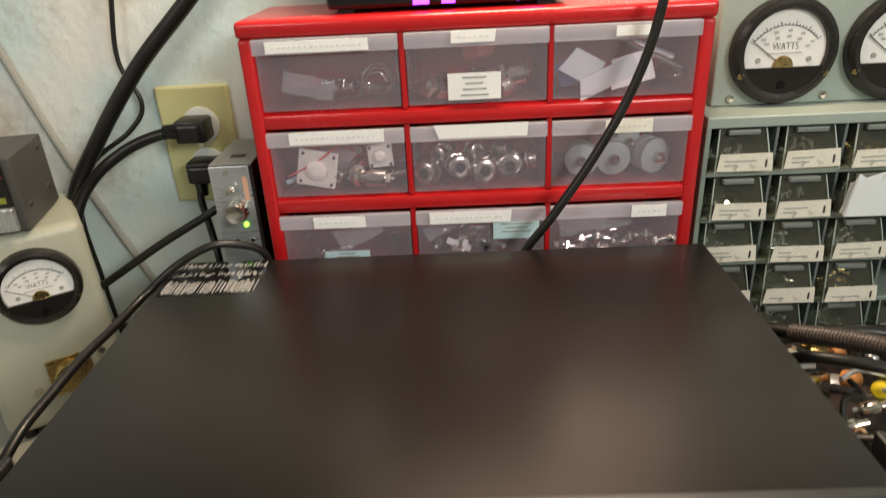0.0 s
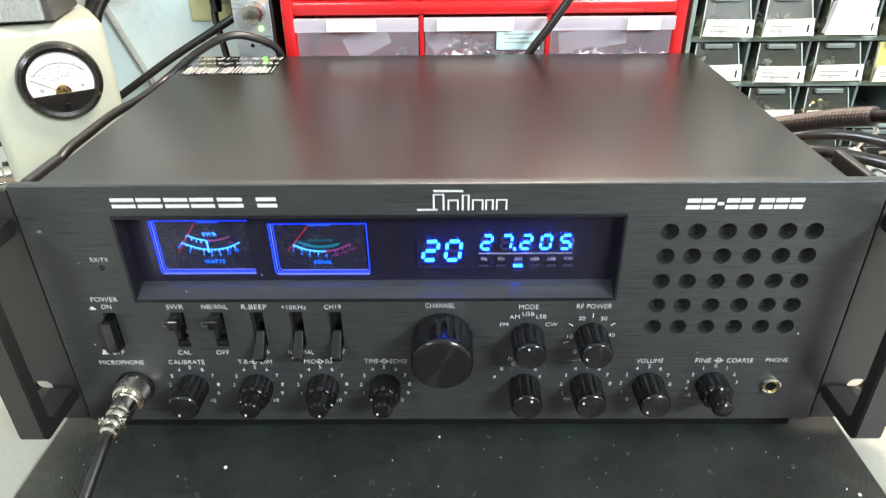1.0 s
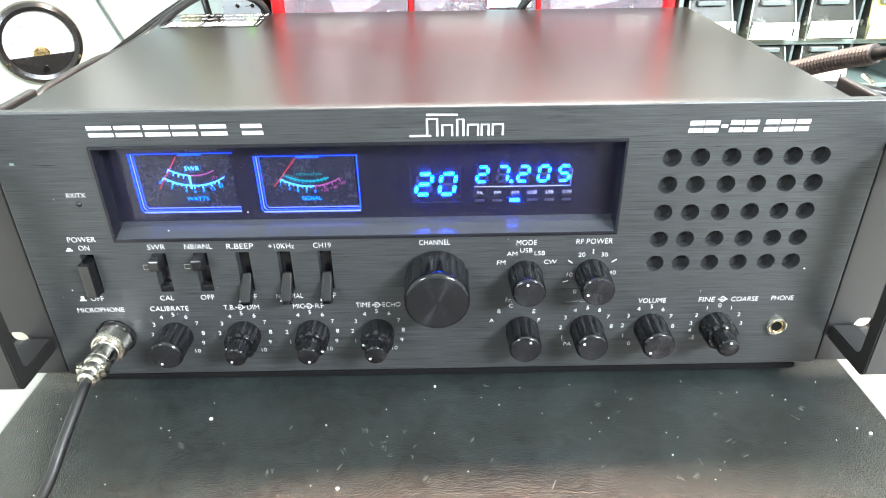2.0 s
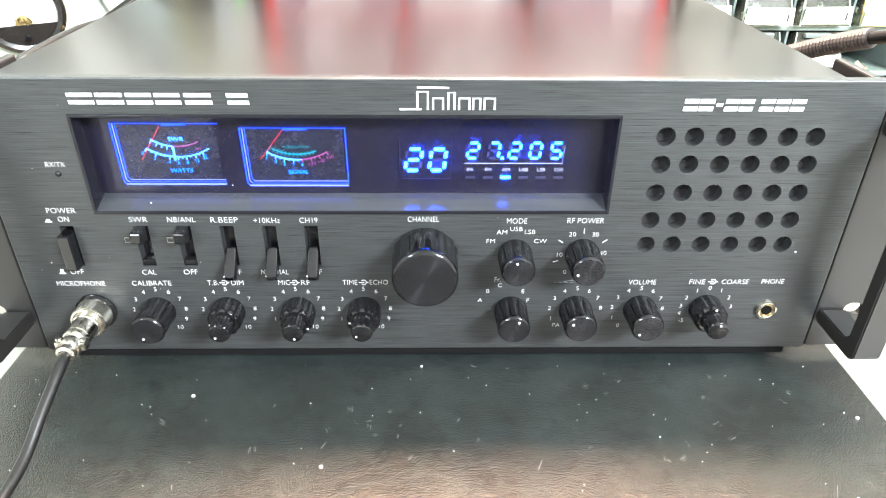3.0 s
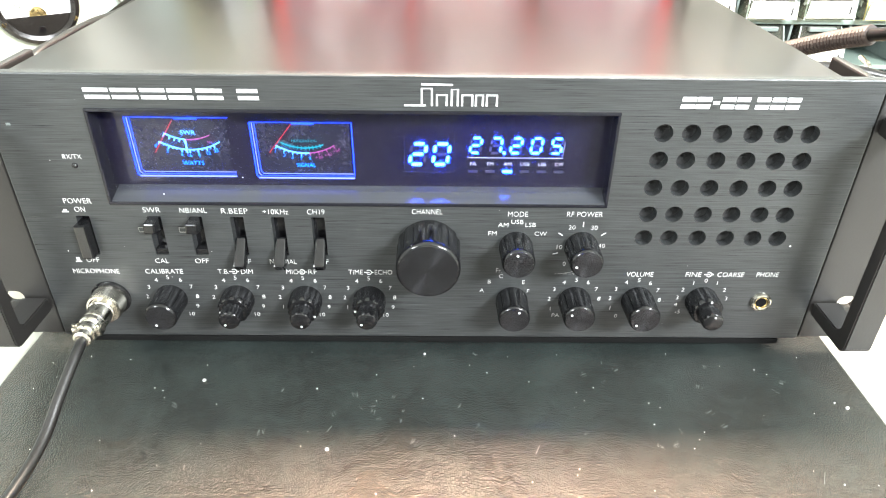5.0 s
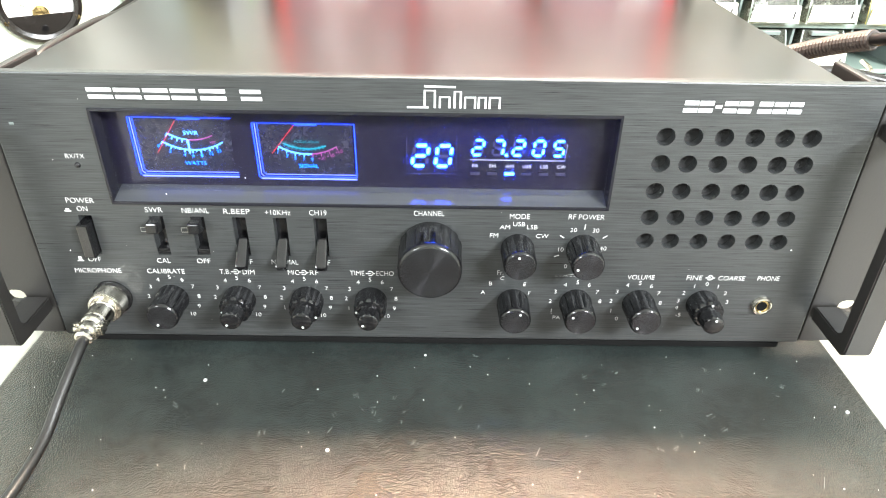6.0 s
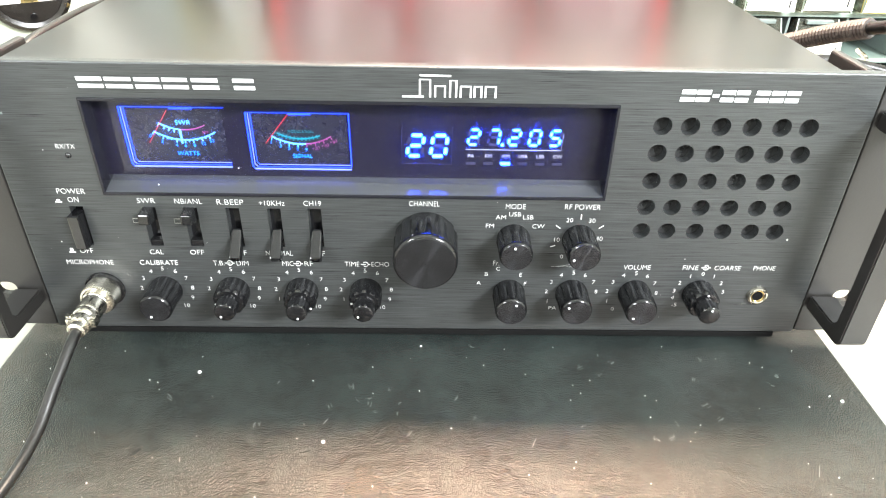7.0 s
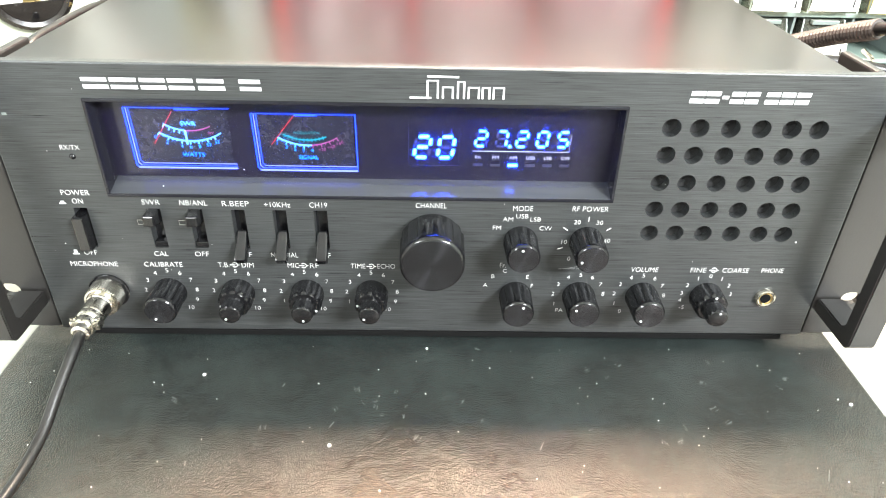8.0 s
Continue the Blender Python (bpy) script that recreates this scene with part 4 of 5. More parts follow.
part("status_led", lathe([(0.0016, 0), (0.0014, 0.0006), (0.0006, 0.0012)], Matrix.Translation((-0.1868, 0, 0.1215)), seg=16), M_GLOSSBLACK, radio, "unlit round status light", smooth=True)
jack = part("phone_jack", lathe([(0.0062, 0), (0.0062, 0.0006), (0.0057, 0.0020), (0.0048, 0.0023), (0.0041, 0.0020), (0.0040, 0.0008)], Matrix.Translation((0.1938, 0, 0.0369)), seg=28), M_CHROME, radio, "nickel headphone jack", smooth=True)
part("inner_ring", lathe([(0.0039, 0.0007), (0.0039, 0.0013), (0.0033, 0.0014), (0.0031, 0.0010)], Matrix.Translation((0.1938, 0, 0.0369)), seg=24), M_BRASS, jack, smooth=True)
# Near-black disc painted as the shade inside the jack.
part("hole", lathe([(0.0030, 0.0008), (0.0030, 0.0016)], Matrix.Translation((0.1938, 0, 0.0369)), seg=24), M_SHADEBLACK, jack)
part("panel_mark", box(-0.2152, -0.2130, -0.0002, 0.0, 0.1434, 0.1446), M_PULL, panel)
part("panel_mark", lathe([(0.0006, 0), (0.0004, 0.0003)], Matrix.Translation((0.2008, 0, 0.0752)), seg=8), M_INK, panel)

bm = bmesh.new()
for k in range(24):
    x, z, r = bits.uniform(-0.215, 0.21), bits.uniform(0.012, 0.166), bits.choice((0.00008, 0.0001, 0.00014, 0.00018))
    y = 0.0070 if WX0 + 0.002 < x < WX1 - 0.002 and WZ0 + 0.006 < z < WZ1 - 0.003 else -0.0001
    lathe([(r, 0), (r * 0.6, 0.00012)], Matrix.Translation((x, y, z)), bm, 6)
for x, y, z in ((-0.1027, 0.0070, 0.1120), (-0.1455, 0.0034, 0.1035), (0.2008, -0.0001, 0.0752), (-0.205, -0.0001, 0.0690)):
    lathe([(0.00034, 0), (0.0002, 0.0002)], Matrix.Translation((x, y, z)), bm, 7)
single("panel_dust", bm, M_WHITEPAPER, "white specks of dust on the radio's front", "dust", kind="stuff")

# microphone plug: ring nut, knurled barrel, strain relief; then its lead
plug = thing("microphone_plug", (-0.1885, 0, 0.0372), "nickel microphone plug screwed into the radio", "plug")
part("socket_ring", lathe([(0.0112, 0), (0.0112, 0.0012), (0.0100, 0.0020)], seg=32), M_PLASTIC, plug, smooth=True)
part("ring_nut", lathe([(0.0092, 0.0018), (0.0098, 0.0028), (0.0098, 0.0110), (0.0092, 0.0122), (0.0082, 0.0124)], seg=96, flute=48, depth=0.0004, flute_span=(1, 2)), M_CHROME, plug, "knurled nickel ring nut")
part("barrel", lathe([(0.0074, 0.0124), (0.0074, 0.0150), (0.0068, 0.0156), (0.0066, 0.0240), (0.0060, 0.0250)], seg=32), M_CHROME, plug, smooth=True)
clamp = lathe([(0.0062, 0.0250), (0.0070, 0.0256), (0.0066, 0.0290), (0.0058, 0.0300), (0.0060, 0.0330), (0.0052, 0.0350)], seg=24)
for s in (-1, 1):
    box(s * 0.0062 - 0.0016, s * 0.0062 + 0.0016, -0.0335, -0.0275, -0.0024, 0.0030, 0.0005, clamp)
    lathe([(0.0017, 0), (0.0015, 0.0012)], pose(s * 0.0066, -0.0305, 0.0030, -90), clamp, 10)
part("cable_clamp", clamp, M_CHROME, plug, smooth=True)
part("cable_collar", lathe([(0.0046, 0.0350), (0.0048, 0.0390), (0.0034, 0.0400)], seg=20), M_CHROME, plug)
single("microphone_cable", tube([(-0.1885, -0.034, 0.0372), (-0.1888, -0.046, 0.0340), (-0.1915, -0.066, 0.0225), (-0.1940, -0.086, 0.0105), (-0.1975, -0.112, 0.0042), (-0.203, -0.16, 0.0032), (-0.208, -0.25, 0.0032), (-0.21, -0.42, 0.0032)], 0.0029, 12, 10), M_RUBBER,
       "black rubber microphone lead trailing over the mat", "cable", smooth=True)

# sticker on the rear corner of the cover
sticker = thing("rating_sticker", (-0.1715, 0.2340, CZ), "glossy black sticker with rows of white bars on the radio's cover", "sticker")
part("backing", box(-0.0365, 0.0365, -0.0270, 0.0275, 0.0, 0.0003), M_GLOSSBLACK, sticker)
srnd = random.Random(11)
bm = bmesh.new()
for k in range(76):
    x = -0.035 + k * 0.00092
    for y0, y1 in ((-0.0255, -0.0035), (0.001, 0.0105), (0.015, 0.0255)):
        if srnd.random() < 0.78:
            box(x, x + srnd.uniform(0.0003, 0.0006), y0 + srnd.uniform(0, 0.004), y1 - srnd.uniform(0, 0.006), 0.0004, 0.0005, 0, bm)
part("bar_print", bm, M_FADED, sticker)


# ---- red drawer cabinet ----
red = thing("drawer_cabinet", (0, 0.293, -0.004), "glossy red plastic cabinet with nine translucent parts drawers", "cabinet")
RX0, RX1, RZ1 = -0.1435, 0.2075, 0.3510
ROWS_Z = (0.2815, 0.2110, 0.1405)
COLS_X = ((-0.1320, -0.0250), (-0.0195, 0.0860), (0.0905, 0.1965))
for x in (RX0, RX1 - 0.0108):
    part("side_panel", box(x, x + 0.0108, 0.0, 0.104, 0.0, RZ1 - 0.0127, 0.003, seg=3), M_RED, red, smooth=True)
part("top_panel", box(RX0 - 0.0006, RX1 + 0.0006, -0.002, 0.104, RZ1 - 0.0130, RZ1, 0.004, seg=3), M_RED, red, smooth=True)
part("back_panel", box(RX0 + 0.010, RX1 - 0.010, 0.098, 0.103, 0.0, RZ1 - 0.012), M_RED, red)
for z in (0.2690, 0.1985, 0.128):
    part("shelf", box(RX0 + 0.0095, RX1 - 0.0095, 0.0008, 0.097, z, z + 0.0115, 0.0025), M_RED, red, smooth=True)
part("plinth", box(RX0 + 0.0105, RX1 - 0.0105, 0.003, 0.097, 0.0, 0.127), M_RED, red)
for z0, z1 in ((0.1397, 0.1983), (0.2102, 0.2688), (0.2807, 0.3378)):
    for x in (-0.0245, 0.0866):
        part("divider", box(x, x + 0.0042, 0.002, 0.096, z0, z1, 0.0008), M_RED, red)


def frosted_drawer(w, h, d):
    front = box(0, w, 0.0012, 0.0026, 0.002, h - 0.002, 0.0006)
    lip = box(-0.0006, w + 0.0006, -0.0045, 0.0010, h - 0.0115, h, 0.0012)
    walls = [box(0.001, w - 0.001, 0.003, d, 0.002, 0.0034), box(0.001, 0.0022, 0.003, d, 0.0036, h - 0.008), box(w - 0.0022, w - 0.001, 0.003, d, 0.0036, h - 0.008)]
    return front, lip, walls


LABELS = {(0, 0): (0.010, 0.086, 0.0003, 0.0085), (1, 0): (0.034, 0.066, 0.002, 0.0085), (2, 0): (0.044, 0.072, 0.0015, 0.007), (0, 1): (0.018, 0.092, 0.001, 0.0098),
          (1, 1): (0.022, 0.090, 0.0012, 0.0105), (2, 1): (0.040, 0.076, 0.0, 0.0100), (0, 2): (0.028, 0.071, 0.0, 0.0098), (1, 2): (0.011, 0.077, 0.0, 0.0100), (2, 2): (0.065, 0.093, -0.0005, 0.0100)}
for j, z in enumerate(ROWS_Z):
    for i, (x0, x1) in enumerate(COLS_X):
        h = 0.0565
        front, lip, walls = frosted_drawer(x1 - x0, h, 0.09)
        dr = part("drawer", front, M_FROST, red, "translucent frosted drawer with a paper label", loc=(x0, 0, z), smooth=True)
        for sub_part in [dr, part("pull_lip", lip, M_FROSTLIP, dr, smooth=True)] + [part("drawer_wall", w, M_FROSTWALL, dr) for w in walls]:
            sub_part.visible_shadow = False
        a, b, lo, hh = LABELS[(i, j)]
        lab = part("label", slab([(a, h - 0.0105 + lo), (b, h - 0.0105 + lo), (b + (0.001 if i == 1 else 0), h - 0.0105 + lo + hh), (a - (0.004 if (i, j) == (1, 1) else 0), h - 0.0105 + lo + hh)], -0.0052, -0.0047), M_PAPER if (i, j) == (2, 1) else M_WHITEPAPER, dr, "white paper label")
        k = 0
        while a + 0.006 + k * 0.004 < b - 0.005 and (i, j) in ((0, 0), (1, 0), (2, 1), (0, 2), (1, 2), (2, 2), (0, 1)):
            part("print_bar", box(a + 0.005 + k * 0.004, a + 0.005 + k * 0.004 + srnd.uniform(0.0012, 0.003), -0.0054, -0.0052, h - 0.0105 + lo + hh * 0.42, h - 0.0105 + lo + hh * 0.52), M_PALEPRINT, lab)
            k += 1
for x, z, w, h, mat, lines, y in ((0.0310, 0.2868, 0.040, 0.0200, M_WHITEPAPER, 4, -0.0005), (0.0625, 0.1690, 0.038, 0.016, M_BLUEPAPER, 3, -0.0005), (-0.0800, 0.1490, 0.038, 0.014, M_BLUEPAPER, 2, -0.0005)):
    card = part("card_label", box(x - w / 2, x + w / 2, y, y + 0.0004, z, z + h), mat, red, "printed card label on a drawer front")
    for k in range(lines):
        ww = w * srnd.uniform(0.3, 0.8)
        part("print_bar", box(x - ww / 2, x + ww / 2, y - 0.0002, y, z + h * (0.8 - 0.22 * k), z + h * (0.8 - 0.22 * k) + 0.0012), M_TRIM, card)

# things kept in the red drawers
crnd = random.Random(21)


def connector(m, r, l, mat=None, label="nickel coaxial connector lying in a drawer", core=None):
    """A coaxial connector: flange, knurled nut, barrel and pin."""
    ob = thing("coax_connector", (0, 0, 0), label, "connector", "connectors in drawers")
    ob.matrix_basis = m
    part("barrel", lathe([(r * 0.62, 0), (r * 0.62, l * 0.35), (r, l * 0.38), (r, l * 0.8), (r * 0.9, l * 0.84), (r * 0.5, l * 0.85)], seg=20), mat or M_CHROME, ob, smooth=True)
    part("insert", lathe([(r * 0.48, l * 0.86), (r * 0.46, l * 0.9), (r * 0.12, l * 0.91), (r * 0.12, l)], seg=14), core or M_PORCELAIN, ob)
    part("flange", lathe([(r * 1.0, l * 0.10), (r * 1.18, l * 0.12), (r * 1.18, l * 0.22), (r, l * 0.24)], seg=6), mat or M_CHROME, ob)
    return ob


def drawer_floor(i, j):
    return COLS_X[i][0], ROWS_Z[j] - 0.004 + 0.0036


def scatter(i, j, n, r0, r1, l0, l1, mat=None, pile=0.008):
    x0, z0 = drawer_floor(i, j)
    for k in range(n):
        r, l = crnd.uniform(r0, r1), crnd.uniform(l0, l1)
        connector(pose(x0 + crnd.uniform(0.014, 0.092), 0.293 + crnd.uniform(0.012, 0.05), z0 + r + crnd.uniform(0, pile), crnd.uniform(-12, 12), 0, crnd.uniform(-80, 80)), r, l, mat, core=crnd.choice((M_PORCELAIN, M_GLOSSBLACK, M_BRASS)))


x0, z0 = drawer_floor(1, 0)
connector(pose(x0 + 0.022, 0.320, z0 + 0.011, 18, 0, 120), 0.008, 0.026)
connector(pose(x0 + 0.086, 0.318, z0 + 0.013, 20, 0, -60), 0.010, 0.026)
connector(pose(x0 + 0.050, 0.330, z0 + 0.011, 10, 0, 40), 0.009, 0.024)
x0, z0 = drawer_floor(1, 1)
for k, dx in enumerate((0.014, 0.034, 0.055, 0.078)):
    connector(pose(x0 + dx, 0.312, z0 + 0.0105 + 0.004 * (k % 2), -6, 0, crnd.uniform(-40, 40)), 0.0095, 0.016, core=M_GLOSSBLACK)
scatter(1, 1, 6, 0.006, 0.009, 0.014, 0.02, pile=0.016)
scatter(0, 1, 5, 0.005, 0.0075, 0.016, 0.026, pile=0.006)
scatter(1, 2, 22, 0.003, 0.006, 0.010, 0.018, pile=0.020)
scatter(2, 2, 14, 0.003, 0.006, 0.010, 0.02, pile=0.014)
x0, z0 = drawer_floor(0, 1)
connector(pose(x0 + 0.060, 0.306, z0 + 0.0105, 4, 0, 84), 0.0078, 0.036)
x0, z0 = drawer_floor(1, 0)
connector(pose(x0 + 0.012, 0.303, z0 + 0.013, 24, 0, 118), 0.0085, 0.028)
connector(pose(x0 + 0.070, 0.3125, z0 + 0.014, -10, 0, 84), 0.0098, 0.026, core=M_BRASS)
x0, z0 = drawer_floor(2, 2)
for k in range(7):
    connector(pose(x0 + 0.012 + 0.013 * k, 0.304, z0 + 0.012 + 0.004 * (k % 3), crnd.uniform(-20, 20), 0, crnd.uniform(40, 120)), 0.005, 0.02)
scatter(0, 0, 3, 0.004, 0.006, 0.008, 0.014)
scatter(0, 2, 4, 0.004, 0.006, 0.008, 0.016)
x0, z0 = drawer_floor(2, 1)
for k, (dx, r) in enumerate(((0.028, 0.0135), (0.053, 0.0140), (0.085, 0.0145), (0.066, 0.011))):
    ins = thing("rubber_insulator", (x0 + dx, 0.318 + (0.012 if k == 3 else 0), z0 + r + (0.014 if k == 3 else 0)), "grey-green ribbed insulator with a metal stud", "insulator", "insulators in a drawer", turn=(-8, 0, 24, 10)[k])
    part("disc", lathe([(r * 0.7, -0.012), (r, -0.009), (r, -0.003), (r * 0.88, -0.001), (r, 0.001), (r, 0.006), (r * 0.7, 0.008)], seg=28), M_GREENBLUE, ins, smooth=True)
    part("stud", lathe([(r * 0.32, 0.008), (r * 0.32, 0.012), (r * 0.15, 0.016)], seg=16), M_CHROME, ins)
x0, z0 = drawer_floor(0, 1)
for dx, dz, s, tilt, mat in ((0.034, 0.019, 0.0160, 12, M_PORCELAIN), (0.086, 0.028, 0.010, -4, M_PORCELAIN)):
    plate = thing("flange_plate", (x0 + dx, 0.303, z0 + dz), "off-white square connector flange with corner holes", "connector plate", "connectors in drawers")
    plate.matrix_basis = pose(x0 + dx, 0.303, z0 + dz, 0, tilt, 0)
    part("plate", box(-s, s, -0.002, 0.001, -s * 0.95, s * 0.95, 0.001), mat, plate)
    part("boss", lathe([(s * 0.55, 0.002), (s * 0.52, 0.005), (s * 0.3, 0.006)], seg=20), mat, plate)
    for sx in (-1, 1):
        for sz in (-1, 1):
            part("screw_hole", lathe([(0.0014, 0.0016), (0.0014, 0.0024)], Matrix.Translation((sx * s * 0.78, 0, sz * s * 0.74)), seg=10), M_DARKINK, plate)
single("hookup_wire", tube([(x0 + 0.01, 0.300, z0 + 0.014), (x0 + 0.035, 0.299, z0 + 0.026), (x0 + 0.055, 0.302, z0 + 0.038), (x0 + 0.065, 0.31, z0 + 0.03)], 0.0008, 6), M_REDCABLE, "thin red wire in a drawer", "wire")
x0, z0 = drawer_floor(2, 0)
for k, (a, b, mat) in enumerate((((0.058, 0.036), (0.098, 0.016), M_CHROME), ((0.052, 0.040), (0.092, 0.024), M_SILVER), ((0.012, 0.010), (0.040, 0.020), M_PORCELAIN))):
    single("threaded_rod", tube([(x0 + a[0], 0.308 + 0.004 * k, z0 + a[1]), (x0 + b[0], 0.302 + 0.004 * k, z0 + b[1])], 0.0022, 10, 14, 0.0003), mat, "thin metal rod lying in a drawer", "rod", "rods in a drawer")
for dx, dz, w, h, a, mat in ((0.060, 0.017, 0.034, 0.024, 12, M_WHITEPAPER), (0.024, 0.020, 0.030, 0.022, -32, M_BAG), (0.042, 0.012, 0.05, 0.016, 24, M_BAG)):
    single("parts_bag", slab([(x0 + dx + u * math.cos(radians(a)) - v * math.sin(radians(a)), z0 + dz + u * math.sin(radians(a)) + v * math.cos(radians(a))) for u, v in ((-w / 2, -h / 2), (w / 2, -h / 2.2), (w / 2.2, h / 2), (-w / 2.6, h / 2.3))], 0.303 - 0.0012 * a / 12, 0.3042 - 0.0012 * a / 12), mat, "small white paper and plastic packet in a drawer", "packet", "packets in a drawer")
for i, j, dx, dz, w, h, a, mat, label in (
        (0, 1, 0.052, 0.030, 0.030, 0.026, 38, M_THINBAG, "crumpled clear bag in a drawer"), (0, 1, 0.014, 0.009, 0.020, 0.004, 24, M_BLUEPAPER, "pale blue plastic strip in a drawer"),
        (0, 1, 0.072, 0.020, 0.012, 0.008, 40, M_DULLRED, "dull red plastic chip in a drawer"), (0, 1, 0.063, 0.006, 0.014, 0.004, -20, M_BLUEPAPER, "pale blue plastic strip in a drawer"),
        (0, 0, 0.034, 0.014, 0.040, 0.018, -14, M_THINBAG, "crumpled clear bag in a drawer"), (0, 2, 0.060, 0.030, 0.040, 0.022, 25, M_THINBAG, "crumpled clear bag in a drawer"),
        (2, 2, 0.040, 0.030, 0.060, 0.020, 9, M_THINBAG, "crumpled clear bag in a drawer"), (2, 2, 0.030, 0.012, 0.034, 0.006, 16, M_TAN, "tan paper strip in a drawer"),
        (1, 2, 0.034, 0.014, 0.022, 0.006, -24, M_WHITEPAPER, "white paper slip in a drawer"), (1, 2, 0.018, 0.030, 0.03, 0.016, 30, M_THINBAG, "crumpled clear bag in a drawer"),
        (2, 0, 0.016, 0.016, 0.022, 0.020, 18, M_BLUEPRINT, "dark blue printed packet in a drawer"), (1, 0, 0.055, 0.034, 0.024, 0.010, 8, M_DULLRED, "dull red plastic chip in a drawer")):
    x0, z0 = drawer_floor(i, j)
    scrap = bmesh.new()
    turn = Matrix.Rotation(radians(a), 2)
    cols = [[(turn @ Vector((-w / 2 + w * u / 4, v * h / 2 * (1 - 0.16 * crnd.random())))) for v in (-1, 1)] for u in range(5)]
    deep = [0.0015 * crnd.uniform(-1, 1) for _ in cols]
    front = [[scrap.verts.new((x0 + dx + p.x, 0.3075 + 0.002 * (dx * 100 % 3) + d, z0 + dz + p.y)) for p in col] for col, d in zip(cols, deep)]
    back = [[scrap.verts.new(v.co + Vector((0, 0.0004, 0))) for v in col] for col in front]
    for u in range(4):
        for side in (front, back):
            scrap.faces.new((side[u][0], side[u + 1][0], side[u + 1][1], side[u][1]))
        for v in (0, 1):
            scrap.faces.new((front[u][v], front[u + 1][v], back[u + 1][v], back[u][v]))
    for u in (0, 4):
        scrap.faces.new((front[u][0], front[u][1], back[u][1], back[u][0]))
    single("scrap", scrap, mat, label, "scrap", "scraps in drawers")
for i, j, dx, dz, r, l, yaw in ((1, 1, 0.010, 0.010, 0.0075, 0.015, 10), (1, 1, 0.025, 0.024, 0.007, 0.014, -30), (1, 1, 0.046, 0.026, 0.007, 0.014, 35), (1, 1, 0.066, 0.026, 0.0075, 0.016, 60),
                                (1, 1, 0.092, 0.016, 0.0085, 0.012, 75), (0, 1, 0.092, 0.008, 0.004, 0.018, 84), (2, 0, 0.096, 0.008, 0.004, 0.020, 95), (0, 0, 0.062, 0.012, 0.005, 0.016, 50)):
    x0, z0 = drawer_floor(i, j)
    connector(pose(x0 + dx, 0.3140, z0 + dz, -8, 0, yaw), r, l, core=M_GLOSSBLACK)
wires = bmesh.new()
x0, z0 = drawer_floor(0, 0)
for k in range(7):
    r = crnd.uniform(0.007, 0.014)
    tube([(x0 + 0.088 + r * math.cos(a + k), 0.306 + 0.002 * k, z0 + 0.016 + r * math.sin(a + k) * 0.9) for a in (0, 1.2, 2.5, 3.8, 5.1)], 0.0004, 5, 5, 0, wires)
single("wire_coil", wires, M_CHROME, "tangle of thin wire in a drawer", "wire")

# black unit with violet lights, on the red cabinet
unit = thing("lit_unit", (0.012, 0.335, 0.3472), "black electronic unit with violet lights on the red cabinet", "electronic unit")
part("case", box(-0.088, 0.090, -0.030, 0.055, 0.003, 0.110, 0.003), M_PLASTIC, unit)
for x in (-0.075, 0.075):
    part("foot", box(x - 0.006, x + 0.006, -0.025, -0.015, 0.0, 0.003), M_RUBBER, unit)
for x, w in ((-0.018, 0.012), (0.002, 0.010), (0.062, 0.022)):
    part("light", box(x - w / 2, x + w / 2, -0.0312, -0.0302, 0.0045, 0.0095, 0.0003), M_PURPLE, unit, "violet light")

# black lead hanging in front of the red cabinet
single("hanging_cable", tube([(0.0600, 0.268, 0.120), (0.0664, 0.270, 0.1600), (0.0880, 0.268, 0.1930), (0.1186, 0.270, 0.2396), (0.1445, 0.272, 0.2895), (0.1600, 0.272, 0.3420), (0.1680, 0.272, 0.42), (0.172, 0.275, 0.6)], 0.0035, 12, 10), M_RUBBER,
       "thick black lead running up behind the radio", "cable", smooth=True)


# ---- grey small-parts cabinet ----
grey = thing("parts_cabinet", (0.2125, 0.300, -0.004), "grey-green steel cabinet of small clear parts drawers", "cabinet")
GW, GP, GR = 0.290, 0.0537, 0.0405
GZ = [0.2530 - GR * k for k in range(6)]
for x in (0, GW - 0.0042):
    part("side_panel", box(x, x + 0.0042, 0, 0.10, 0, 0.2530, 0.0006), M_GREY, grey)
part("top_panel", box(0, GW, -0.0006, 0.10, 0.2532, 0.2622, 0.0010), M_METERPANEL, grey)
# Dark brown back panel: the shade inside the drawers put into its colour.
part("back_panel", box(0.0045, GW - 0.0045, 0.096, 0.099, 0, 0.2528), M_INSIDESHADE, grey)
for z in GZ[1:] + [0.0045]:
    part("shelf", box(0.0044, GW - 0.0044, 0.0006, 0.0955, z, z + 0.0042, 0.0008), M_GREY, grey)
for k in range(1, 6):
    x = 0.0042 + GP * k
    if x < GW - 0.006:
        for z in GZ:
            # Dividers use a darker grey than the case, as painted inside shade.
            part("divider", box(x - 0.0011, x + 0.0011, 0.004, 0.095, z - GR + 0.0045, z - 0.0002), M_PULL, grey)


